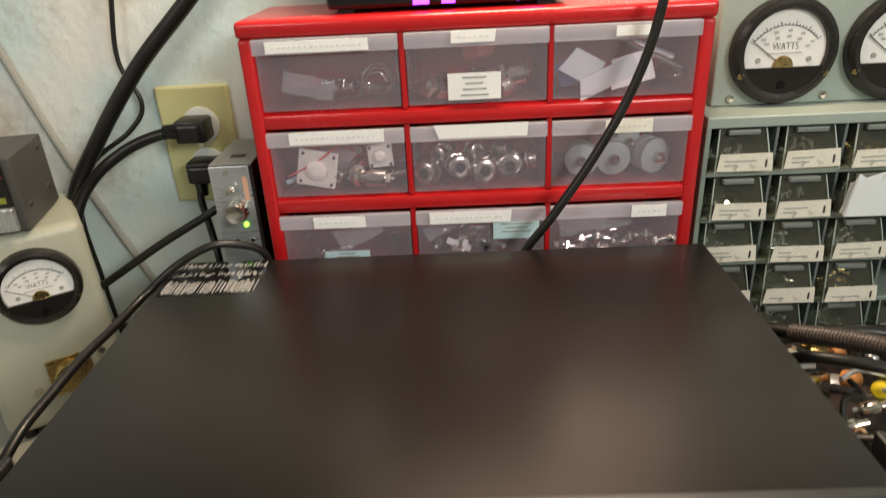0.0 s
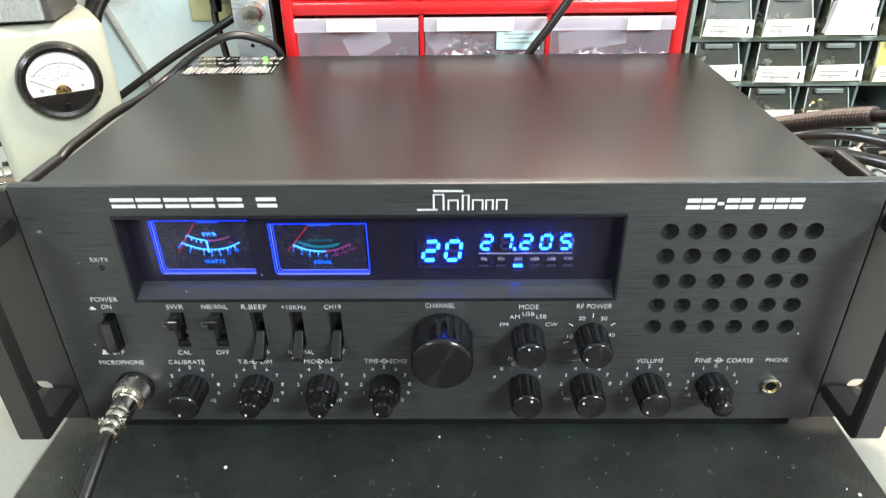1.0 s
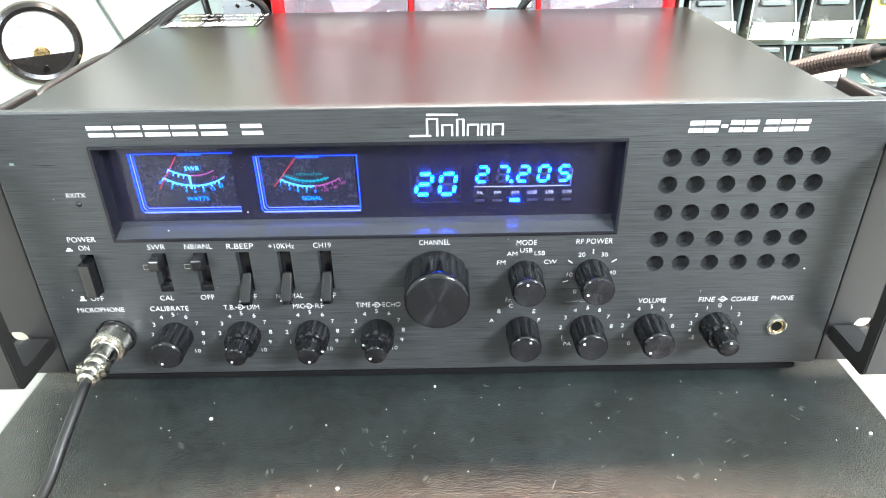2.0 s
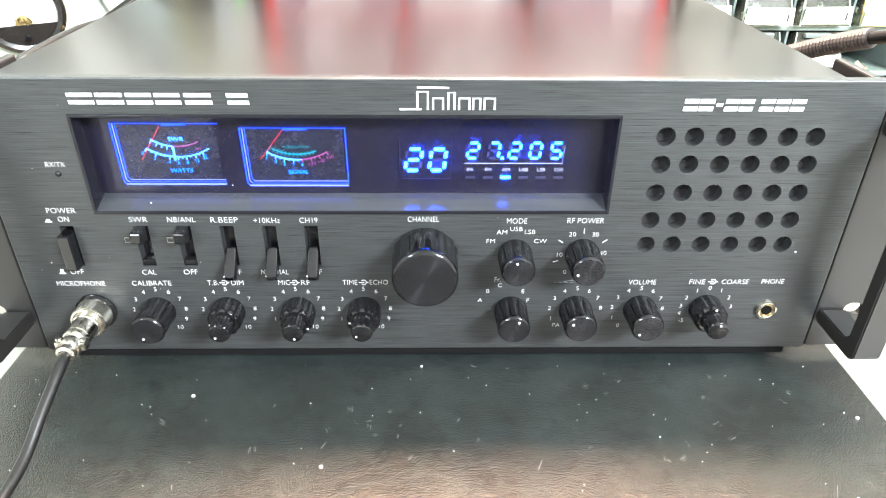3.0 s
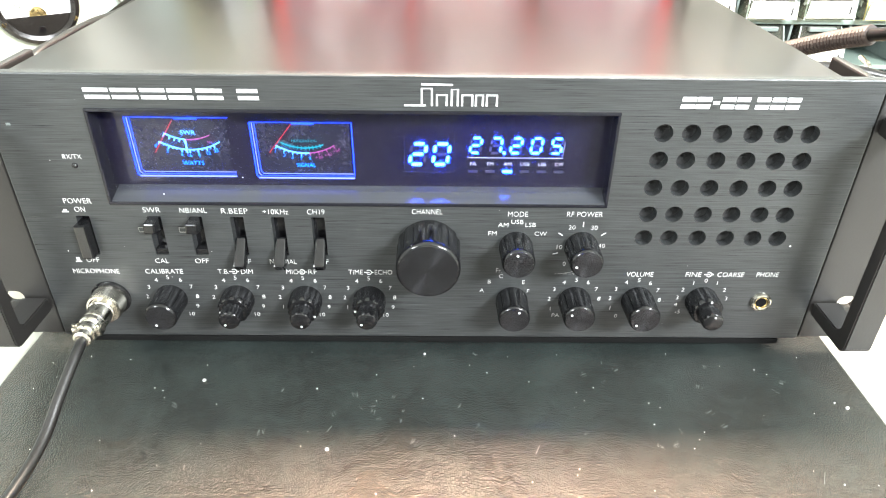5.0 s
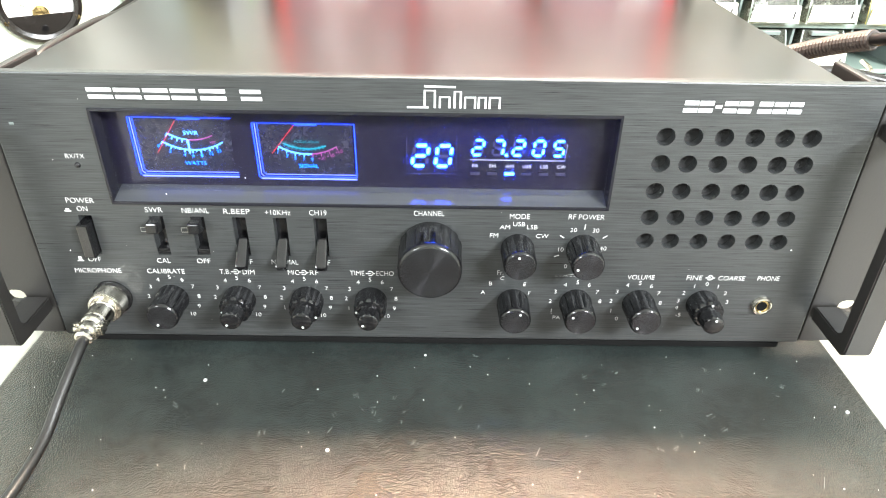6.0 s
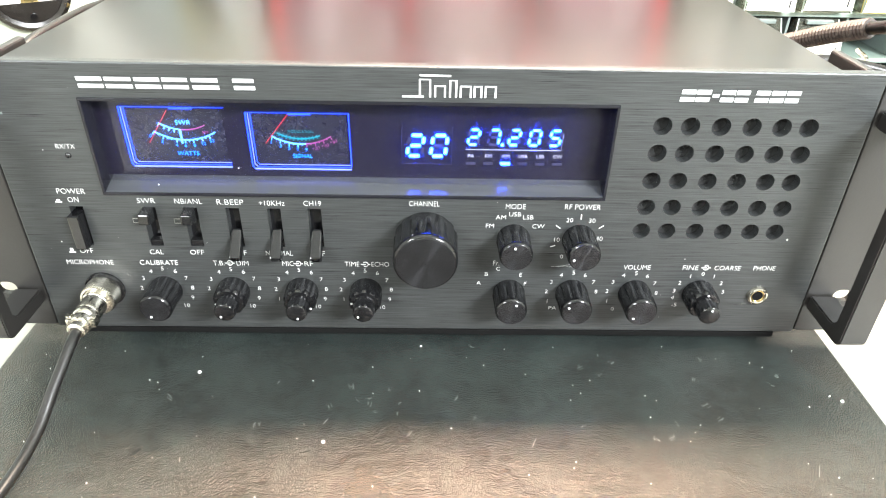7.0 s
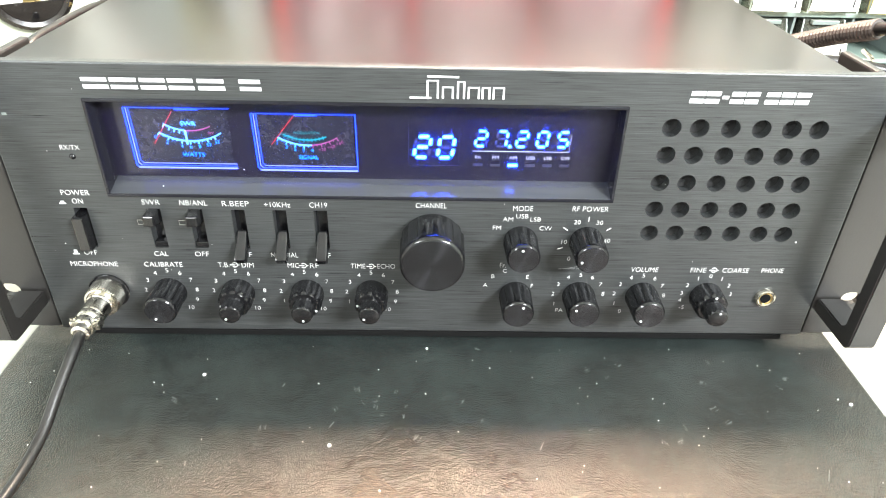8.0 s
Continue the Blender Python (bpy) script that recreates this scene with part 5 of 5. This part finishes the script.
def clear_drawer():
    """Clear drawer with sloping front, pull lip, sides and floor."""
    w, h, d = 0.0455, 0.0330, 0.085
    bm = bmesh.new()
    def sheet(q):
        bm.faces.new([bm.verts.new(p) for p in q])
    tray_bm = bmesh.new()
    t = 0.0013
    for q in (((0, -0.007, 0), (w, -0.007, 0), (w - 0.004, 0.004, h), (0.004, 0.004, h)),):
        sheet(q)
        sheet([(x, y + t, z) for x, y, z in q][::-1])
    front_bm, bm = bm, tray_bm
    def sheet(q):
        bm.faces.new([bm.verts.new(p) for p in q])
    for x in (0.0, w - t):
        s = 0.004 if x == 0 else -0.004
        sheet(((x, -0.006, 0), (x + s, 0.0045, h), (x + s, d, h), (x, d, 0)))
        sheet(((x + t, -0.006, 0), (x + s + t, 0.0045, h), (x + s + t, d, h), (x + t, d, 0)))
    box(0.0005, w - 0.0005, -0.006, d, 0.0002, t, 0, bm)
    box(0, w, d - t, d, t, h, 0, bm)
    return front_bm, tray_bm


def make_mesh(bm, mat):
    ob = part("piece", bm, mat, None)
    data = ob.data
    bpy.data.objects.remove(ob)
    return data


FRONT, TRAY = clear_drawer()
DRAWER = make_mesh(FRONT, M_CLEAR)
TRAY = make_mesh(TRAY, M_CLEAR)
DRAWER_Y = DRAWER.copy()
DRAWER_Y.materials[0] = M_YELLOWCLEAR
TAG = make_mesh(slab([(0.0008, 0.0008), (0.0447, 0.0008), (0.0430, 0.0155), (0.0022, 0.0150)], -0.0086, -0.0082), M_TAGPAPER)
PULL = make_mesh(box(0.0105, 0.035, -0.0012, 0.0036, 0.0290, 0.0328, 0.0006), M_PULL)
RIMS = []
for x, s in ((0.0, 1), (0.0455, -1)):
    rim = slab([(x, 0.0), (x + s * 0.0011, 0.0), (x + s * 0.0051, 0.0330), (x + s * 0.0040, 0.0330)], -0.0005, 0.0003)
    for v in rim.verts:
        v.co.y += -0.0075 + v.co.z / 3.0
    RIMS.append(make_mesh(rim, M_GREY))
grnd = random.Random(5)
for j in range(6):
    for i in range(5):
        if (i, j) == (3, 3):
            continue
        dr = part("drawer", DRAWER_Y if (i, j) == (3, 2) else DRAWER, None, grey,
                  "yellowed clear drawer" if (i, j) == (3, 2) else "small clear drawer with a cream label", loc=(0.0070 + GP * i + grnd.uniform(-0.0012, 0.0012), grnd.uniform(-0.003, 0.001), GZ[j] - 0.0345))
        dr.visible_shadow = False
        lab = part("label", TAG, None, dr, loc=pose(grnd.uniform(-0.0008, 0.0008), 0, grnd.uniform(0, 0.0012), 0, grnd.uniform(-1.5, 1.5), 0))
        part("pull", PULL, None, dr)
        for data in RIMS:
            part("rim", data, None, dr)
        part("drawer_tray", TRAY, None, dr).visible_shadow = False
        for k, (lo, hi) in enumerate(((0.0085, 0.0102), (0.0048, 0.0066))):
            ln = grnd.uniform(0.010, 0.026)
            if j < 3 or k:
                part("print_bar", box(0.006, 0.006 + ln, -0.0089, -0.0087, lo + 0.0003, hi - 0.0004), M_TRIM, lab)
        part("print_bar", box(0.038, 0.0395, -0.0089, -0.0087, 0.004, 0.0105), M_DARKINK, lab)

# small hardware in the clear drawers
for j in range(5):
    for i in range(4):
        if (i, j) in ((3, 3),):
            continue
        heap = bmesh.new()
        for k in range(14):
            s = grnd.uniform(0.0012, 0.0028)
            lathe([(s, 0), (s, s * 0.8), (s * 0.5, s * 0.9), (s * 0.5, s * 3)], pose(0.2125 + 0.0115 + GP * i + grnd.uniform(0, 0.034), 0.300 + grnd.uniform(0.004, 0.04), GZ[j] - 0.0375 + grnd.uniform(0.001, 0.013), grnd.uniform(0, 180), 0, grnd.uniform(0, 360)), heap, 6)
        single("loose_hardware", heap, (M_CHROME, M_SILVER, M_BRASS, M_TRIM)[grnd.randrange(4)], "heap of small screws and fittings in a clear drawer", "hardware", "hardware in drawers", "stuff")
bag = bmesh.new()
for k in range(5):
    slab([(0.3230 + grnd.uniform(0, 0.003), 0.178), (0.3620 - grnd.uniform(0, 0.003), 0.178), (0.361 + grnd.uniform(-0.006, 0.003), 0.207 + grnd.uniform(-0.003, 0.009)), (0.345, 0.201 + grnd.uniform(0, 0.012)), (0.326 + grnd.uniform(-0.003, 0.008), 0.206 + grnd.uniform(-0.003, 0.008))], 0.2895 - 0.0022 * k, 0.2900 - 0.0022 * k, bag)
single("plastic_bag", bag, M_BAG, "crumpled white plastic bag poking out of a drawer", "plastic bag")


# ---- round meters ----
def dial_meter(parent, x, z, r, sweep=-52):
    """Round bakelite meter: bezel, white dial, lower shield, needle and scale."""
    m = part("meter", lathe([(r, 0.0), (r, 0.004), (r * 0.97, 0.0075), (r * 0.88, 0.0095), (r * 0.78, 0.0085), (r * 0.765, 0.0045)], seg=56), M_BAKELITE, parent, "round black meter with a white watt dial", loc=(x, 0, z), smooth=True)
    q = r * 0.77
    part("dial_face", lathe([(q, 0.0040), (q, 0.0050)], seg=48), M_DIAL, m, "white watt scale")
    part("shield", slab(arc(0, 0, q, -68, 68, 20), -0.0078, -0.0055), M_BAKELITE, m)
    py = -q * 0.36
    for k in range(21):
        a = -50 + 5 * k
        l = 0.10 if k % 4 == 0 else 0.05
        part("scale_tick", stroke([(s * math.sin(radians(a)), py + s * math.cos(radians(a))) for s in (q * 0.98, q * (0.98 + l))], q * 0.012, -0.0056, -0.0052), M_DARKINK, m)
    part("scale_arc", stroke([(q * 0.98 * math.sin(radians(-50 + 5 * k)), py + q * 0.98 * math.cos(radians(-50 + 5 * k))) for k in range(21)], q * 0.012, -0.0056, -0.0052), M_DARKINK, m)
    for k in range(5):
        a = -40 + 22 * k
        for rr in (0.86, 0.72):
            part("print_bar", box(q * rr * math.sin(radians(a)) - q * 0.05, q * rr * math.sin(radians(a)) + q * 0.05, -0.0056, -0.0052, py + q * rr * math.cos(radians(a)) - q * 0.03, py + q * rr * math.cos(radians(a)) + q * 0.03), M_FADED, m)
    fitted("WATTS", 0, q * 0.13, q * 0.62, q * 0.17, m, M_DARKINK, -0.0054)
    part("print_bar", box(-q * 0.42, q * 0.42, -0.0056, -0.0052, -q * 0.05, -q * 0.025), M_FADED, m)
    a = radians(sweep)
    part("needle", stroke([(0, py), (q * 1.05 * math.sin(a), py + q * 1.05 * math.cos(a))], q * 0.022, -0.0066, -0.0062), M_DARKINK, m)
    part("movement", lathe([(q * 0.26, 0.0050), (q * 0.24, 0.0066), (q * 0.1, 0.0070)], Matrix.Translation((0, 0, py)), seg=20), M_BRASS, m)
    for sx in (-1, 1):
        part("screw", lathe([(r * 0.055, 0.0050), (r * 0.05, 0.0058)], Matrix.Translation((sx * q * 0.62, 0, -q * 0.2)), seg=10), M_TRIM, m)
        part("screw", lathe([(r * 0.07, 0.0075), (r * 0.06, 0.0092)], Matrix.Translation((sx * r * 0.79, 0, -r * 0.42)), seg=10), M_BRASS, m)
    part("zero_screw", lathe([(r * 0.08, 0.0078), (r * 0.075, 0.0090)], Matrix.Translation((0, 0, -r * 0.62)), seg=12), M_PLASTIC, m)
    return m


meters = thing("meter_panel", (0.2250, 0.332, 0.2585), "pale green enamelled panel with two round watt meters", "meter panel")
part("panel_plate", box(0.0, 0.250, 0.0, 0.068, 0.0, 0.135, 0.0015), M_METERPANEL, meters)
for x in (0.0508, 0.1405):
    dial_meter(meters, x, 0.0430, 0.0415)
for x in (0.0150, 0.0900, 0.165):
    part("panel_screw", lathe([(0.0034, 0), (0.0030, 0.0018), (0.0012, 0.0022)], Matrix.Translation((x, 0, 0.0062)), seg=14), M_CHROME, meters, smooth=True)

# ---- wattmeter on the bench ----
watt = thing("wattmeter", (-0.3430, 0.2780, 0.0), "grey-beige enamelled portable wattmeter with a round dial", "wattmeter", turn=33)
body = box(-0.060, 0.046, 0.0, 0.085, 0.006, 0.1930, 0.0)
bmesh.ops.bevel(body, geom=[e for e in body.edges if not (abs(e.verts[0].co.y - 0.085) < 1e-6 and abs(e.verts[1].co.y - 0.085) < 1e-6)], offset=0.009, segments=5, affect="EDGES", profile=0.5)
part("case", body, M_BIRD, watt, smooth=True)
for x in (-0.045, 0.038):
    for y in (0.015, 0.07):
        part("foot", lathe([(0.006, 0), (0.006, 0.010)], pose(x, y, -0.004, -90), seg=14), M_RUBBER, watt)
dial_meter(watt, 0.000, 0.1450, 0.0342, -58)
part("element_socket", box(-0.015, 0.021, -0.0012, 0.0005, 0.036, 0.072, 0.0004), M_BRASS, watt, "square brass element socket")
part("element", lathe([(0.0150, 0.001), (0.0150, 0.0080), (0.0135, 0.0100), (0.004, 0.0105)], Matrix.Translation((0.003, 0, 0.054)), seg=32), M_BRASS, watt, "round metal plug-in element", smooth=True)
for x, z in ((-0.026, 0.046), (0.031, 0.068), (0.028, 0.040)):
    part("case_screw", lathe([(0.0036, 0), (0.0030, 0.0018)], Matrix.Translation((x, 0, z)), seg=14), M_CHROME, watt)
part("connector_boss", lathe([(0.012, -0.001), (0.012, 0.006), (0.0095, 0.008), (0.0095, 0.022), (0.0108, 0.024), (0.0108, 0.038), (0.007, 0.040)], pose(-0.060, 0.030, 0.060, 0, 0, -90), seg=48, flute=24, depth=0.0005, flute_span=(4, 5)), M_CHROME, watt, "nickel coaxial connector on the side")
part("connector_boss", lathe([(0.009, -0.001), (0.009, 0.012), (0.011, 0.014), (0.011, 0.028), (0.006, 0.030)], pose(-0.060, 0.030, 0.026, 0, 0, -70), seg=32), M_CHROME, watt)
part("side_handle", tube([(-0.061, 0.045, 0.085), (-0.066, 0.040, 0.105), (-0.066, 0.035, 0.128), (-0.061, 0.032, 0.145)], 0.0055, 10), M_RUBBER, watt, smooth=True)

# ---- black cross-needle meter box, on the wattmeter ----
swr = thing("swr_meter", (-0.3330, 0.2790, 0.1935), "dark grey meter box with red scale, on the wattmeter", "meter box", turn=12)
part("case", box(-0.150, 0.0, 0.0, 0.075, 0.002, 0.063, 0.0012), M_BOXGREY, swr)
part("meter_face", box(-0.120, -0.006, -0.0015, 0.0, 0.024, 0.060, 0.0004), M_GLOSSBLACK, swr)
part("meter_cover", box(-0.120, -0.006, -0.0060, -0.001, 0.004, 0.0235, 0.001), M_SILVER, swr, "ribbed clear lower meter cover")
for k in range(28):
    part("cover_rib", box(-0.117 + k * 0.004, -0.1155 + k * 0.004, -0.0066, -0.0060, 0.006, 0.0215), M_TRIM, swr)
for r, mat in ((0.034, M_DULLRED), (0.028, M_FADED), (0.022, M_DULLRED)):
    part("scale_arc", stroke([(-0.040 + r * 1.5 * math.sin(radians(a)), 0.022 + r * math.cos(radians(a))) for a in range(-50, 41, 6)], 0.0007, -0.0020, -0.0016), mat, swr)
    for a in range(-48, 40, 8):
        part("scale_tick", stroke([(-0.040 + q * 1.5 * math.sin(radians(a)), 0.022 + q * math.cos(radians(a))) for q in (r, r + 0.003)], 0.0008, -0.0020, -0.0016), mat, swr)
part("badge", box(-0.017, -0.010, -0.0020, -0.0016, 0.027, 0.032), M_OLIVE, swr)
for y, z in ((0.015, 0.020), (0.060, 0.020), (0.060, 0.055)):
    part("case_screw", lathe([(0.0026, 0), (0.002, 0.0015)], pose(0.0, y, z, 0, 0, 90), seg=10), M_DARKINK, swr)
part("foot", box(-0.14, -0.01, 0.01, 0.065, 0.0, 0.002), M_RUBBER, swr)

# ---- wall socket and plugs ----
outlet = thing("wall_socket", (-0.2260, WALL_Y, 0.2265), "yellowed almond double wall socket plate", "wall socket")
part("plate", box(-0.0340, 0.0340, -0.0055, 0.0, -0.0560, 0.0560, 0.0022), M_ALMOND, outlet)
for dz in (0.0195, -0.0195):
    part("socket_face", lathe([(0.0172, 0.004), (0.0172, 0.0066), (0.0160, 0.0072)], Matrix.Translation((0.004, 0, dz)), seg=28), M_GREYWHITE, outlet, smooth=True)
part("screw", lathe([(0.003, 0.005), (0.0026, 0.0064)], seg=12), M_CHROME, outlet)
for name, loc, tip, pts, r in (("upper", (-0.2230, 0.3950, 0.2460), (-0.030, -0.004, 0.002), None, 0), ("lower", (-0.2200, 0.3950, 0.2070), (0, 0, 0), None, 0)):
    pl = thing("mains_plug", loc, "black moulded mains plug pushed into the wall socket", "plug", "mains plugs")
    part("body", box(-0.015, 0.013, -0.026, 0.0, -0.0105, 0.0105, 0.003, seg=2), M_RUBBER, pl, smooth=True)
    part("grip", box(-0.011, 0.009, -0.031, -0.0255, -0.0075, 0.0075, 0.002), M_RUBBER, pl)
    if name == "upper":
        part("strain_relief", lathe([(0.0075, 0), (0.0065, 0.014)], pose(-0.014, -0.015, -0.001, 0, 0, -90), seg=14), M_PLASTIC, pl)
    else:
        part("strain_relief", lathe([(0.0065, 0), (0.0050, 0.014)], pose(-0.006, -0.018, -0.009, 90, 0, 0), seg=14), M_PLASTIC, pl)


def cable(points, r, label, mat=None):
    return single("cable", tube(points, r, 12, 9), mat or M_RUBBER, label, "cable", "cables by the wall", smooth=True)


cable([(-0.236, 0.380, 0.2450), (-0.262, 0.380, 0.2410), (-0.292, 0.375, 0.2290), (-0.322, 0.365, 0.2060), (-0.338, 0.352, 0.1750), (-0.343, 0.345, 0.12), (-0.346, 0.36, 0.02), (-0.35, 0.375, 0.0)], 0.0053, "thick black mains lead from the upper plug")
cable([(-0.226, 0.377, 0.1980), (-0.228, 0.374, 0.180), (-0.222, 0.366, 0.155), (-0.214, 0.352, 0.125), (-0.212, 0.345, 0.06), (-0.214, 0.345, 0.0)], 0.0034, "black mains lead hanging from the lower plug")
cable([(-0.100, 0.385, 0.480), (-0.150, 0.384, 0.415), (-0.206, 0.382, 0.357), (-0.262, 0.380, 0.303), (-0.312, 0.374, 0.240), (-0.345, 0.366, 0.185), (-0.36, 0.372, 0.11), (-0.365, 0.38, 0.0)], 0.0070, "thick black coaxial cable sloping down the wall")
cable([(-0.262, 0.394, 0.43), (-0.2756, 0.392, 0.3600), (-0.2830, 0.392, 0.3080), (-0.2700, 0.390, 0.2700), (-0.2850, 0.386, 0.2460), (-0.322, 0.376, 0.2200), (-0.338, 0.362, 0.180), (-0.342, 0.370, 0.1), (-0.342, 0.378, 0.0)], 0.0022, "thin black lead drooping on the wall")
cable([(-0.168, 0.345, 0.205), (-0.1999, 0.3385, 0.1848), (-0.262, 0.338, 0.1500), (-0.327, 0.3386, 0.1098), (-0.370, 0.352, 0.085), (-0.42, 0.375, 0.06)], 0.0037, "black lead passing behind the wattmeter")
cable([(-0.1390, 0.274, 0.1500), (-0.1440, 0.269, 0.1725), (-0.1570, 0.260, 0.1835), (-0.1760, 0.2500, 0.1885), (-0.2000, 0.240, 0.1790), (-0.2250, 0.226, 0.1610), (-0.2330, 0.190, 0.1560), (-0.2350, 0.150, 0.1580), (-0.2360, 0.110, 0.1575), (-0.2370, 0.075, 0.1550), (-0.2395, 0.050, 0.1400), (-0.2420, 0.035, 0.1000), (-0.2440, 0.030, 0.0400), (-0.250, 0.030, -0.001)], 0.0032, "black lead looped over the radio's corner")
cable([(-0.330, 0.345, 0.060), (-0.318, 0.33, 0.075), (-0.292, 0.318, 0.070), (-0.262, 0.300, 0.055), (-0.24, 0.29, 0.03)], 0.0036, "black lead beside the wattmeter")

# ---- aluminium control box ----
ctl = thing("control_box", (-0.1715, 0.3060, -0.004), "brushed aluminium control box with a knob and green light", "control box")
part("case", box(-0.0165, 0.0185, 0.0, 0.075, 0.0, 0.2385, 0.001), M_EAR, ctl)
part("front_plate", box(-0.0170, 0.0160, -0.0018, 0.0, 0.130, 0.2380, 0.0006), M_SILVER, ctl, "bare aluminium front plate")
part("top_plate", box(-0.0165, 0.0185, 0.0, 0.075, 0.2386, 0.2394, 0.0003), M_TRIM, ctl)
part("top_slot", box(-0.004, 0.008, 0.018, 0.026, 0.2394, 0.2398), M_DARKINK, ctl)
part("knob", lathe([(0.0090, 0.002), (0.0094, 0.004), (0.0090, 0.0150), (0.0080, 0.0168), (0.004, 0.0170)], Matrix.Translation((0.0035, 0, 0.2010)), seg=40, flute=20, depth=0.0004, flute_span=(1, 2)), M_CHROME, ctl, "chrome control knob")
part("toggle", lathe([(0.0030, 0.002), (0.0030, 0.005), (0.0014, 0.006), (0.0017, 0.013)], Matrix.Translation((0.000, 0, 0.2190)), seg=14), M_CHROME, ctl, smooth=True)
part("led", lathe([(0.0022, 0.0015), (0.0020, 0.0030), (0.0010, 0.0040)], Matrix.Translation((0.0065, 0, 0.1865)), seg=14), M_GREENLED, ctl, "lit green light", smooth=True)
for x, z in ((-0.003, 0.2330), (-0.003, 0.1720), (0.010, 0.1720)):
    part("screw", lathe([(0.0022, 0.0015), (0.0018, 0.0030)], Matrix.Translation((x, 0, z)), seg=10), M_CHROME, ctl)
part("stripe", box(0.0095, 0.0135, -0.0021, -0.0018, 0.208, 0.229), M_PALEORANGE, ctl, "faded orange stripe")

# ---- leads and clutter beside the radio ----
sleeve = thing("sleeved_lead", (0, 0, 0), "brown corrugated sleeve on a black lead", "cable")
part("lead", tube([(0.222, 0.215, 0.115), (0.236, 0.205, 0.124), (0.2552, 0.1846, 0.1320)], 0.0055, 12, 8), M_RUBBER, sleeve, smooth=True)
part("sleeve", tube([(0.250, 0.190, 0.1300), (0.2600, 0.165, 0.1420), (0.2690, 0.138, 0.1545), (0.2766, 0.1106, 0.1652)], 0.0060, 16, 22, 0.0007), M_RUSSET, sleeve)
part("lead", tube([(0.2766, 0.1106, 0.1652), (0.2840, 0.085, 0.172), (0.296, 0.055, 0.171), (0.330, 0.02, 0.14), (0.38, 0.0, 0.05), (0.41, -0.01, 0.002)], 0.0042, 12, 8), M_RUBBER, sleeve, smooth=True)

tray = thing("parts_tray", (0.300, 0.175, -0.004), "dark open tray heaped with small electronic parts", "tray")
part("base", box(-0.068, 0.150, -0.090, 0.095, 0.0, 0.006, 0.002), M_EAR, tray)
for x0, x1, y0, y1 in ((-0.070, -0.066, -0.092, 0.097), (0.148, 0.152, -0.092, 0.097), (-0.066, 0.148, -0.092, -0.088), (-0.066, 0.148, 0.093, 0.097)):
    part("side", box(x0, x1, y0, y1, 0.0, 0.085, 0.001), M_EAR, tray)
part("fill", box(-0.065, 0.147, -0.087, 0.092, 0.0065, 0.074, 0.002), M_RUSSET, tray)
trnd = random.Random(8)
MATS = (M_CHROME, M_SILVER, M_ORANGE, M_TAN, M_PORCELAIN, M_EAR, M_TRIM, M_BRASS, M_RUBBER, M_RUBBER, M_SILVER, M_CHROME)
for k in range(70):
    x, y, z = 0.300 + trnd.uniform(-0.055, 0.12), 0.175 + trnd.uniform(-0.078, 0.08), 0.074 + trnd.uniform(0.0, 0.022)
    m = pose(x, y, z, trnd.uniform(-40, 40), trnd.uniform(-40, 40), trnd.uniform(0, 180))
    mat = MATS[trnd.randrange(len(MATS))]
    if k % 3 == 0:
        r = trnd.uniform(0.003, 0.007)
        bm = lathe([(r * 0.8, 0), (r, 0.002), (r, 0.012), (r * 0.6, 0.014), (r * 0.5, 0.022)], m, seg=14)
    elif k % 3 == 1:
        a, b, c = trnd.uniform(0.004, 0.012), trnd.uniform(0.003, 0.008), trnd.uniform(0.002, 0.006)
        bm = box(-a, a, -b, b, -c, c, 0.001, m=m)
    else:
        l = trnd.uniform(0.012, 0.03)
        bm = tube([m @ Vector(p) for p in ((-l, 0, 0), (-l * 0.3, 0.006, 0.005), (l * 0.4, -0.005, 0.004), (l, 0.004, -0.002))], trnd.uniform(0.001, 0.0022), 8, 6)
    single("small_part", bm, mat, "small loose electronic part heaped in the tray", "electronic part", "parts in the tray", smooth=True)
single("yellow_cap", lathe([(0.0085, 0), (0.0095, 0.002), (0.0085, 0.016), (0.0065, 0.020), (0.0030, 0.021)], pose(0.3142, 0.1764, 0.088, -25, 0, -40) @ Matrix.Scale(0.7, 4), seg=24), M_YELLOW, "bright yellow plastic cap on the parts heap", "cap", smooth=True)
single("orange_cap", lathe([(0.0060, 0), (0.0066, 0.002), (0.0058, 0.011), (0.0030, 0.012)], pose(0.2985, 0.1960, 0.084, -20, 0, 30), seg=20), M_ORANGE, "orange plastic cap on the parts heap", "cap", smooth=True)
for k, pts in enumerate((((0.240, 0.205, 0.09), (0.262, 0.185, 0.112), (0.30, 0.165, 0.116), (0.36, 0.15, 0.105)), ((0.245, 0.130, 0.085), (0.268, 0.112, 0.10), (0.30, 0.10, 0.104), (0.37, 0.09, 0.10)), ((0.238, 0.235, 0.08), (0.27, 0.222, 0.105), (0.32, 0.21, 0.115), (0.40, 0.2, 0.1)))):
    single("loose_lead", tube(pts, 0.0045, 10, 9), M_RUBBER, "black lead lying across the parts tray", "cable", "leads in the tray", smooth=True)
single("paper_slip", slab([(0.250, 0.094), (0.276, 0.094), (0.274, 0.104), (0.252, 0.105)], 0.196, 0.1965), M_WHITEPAPER, "white slip of paper among the parts", "paper")
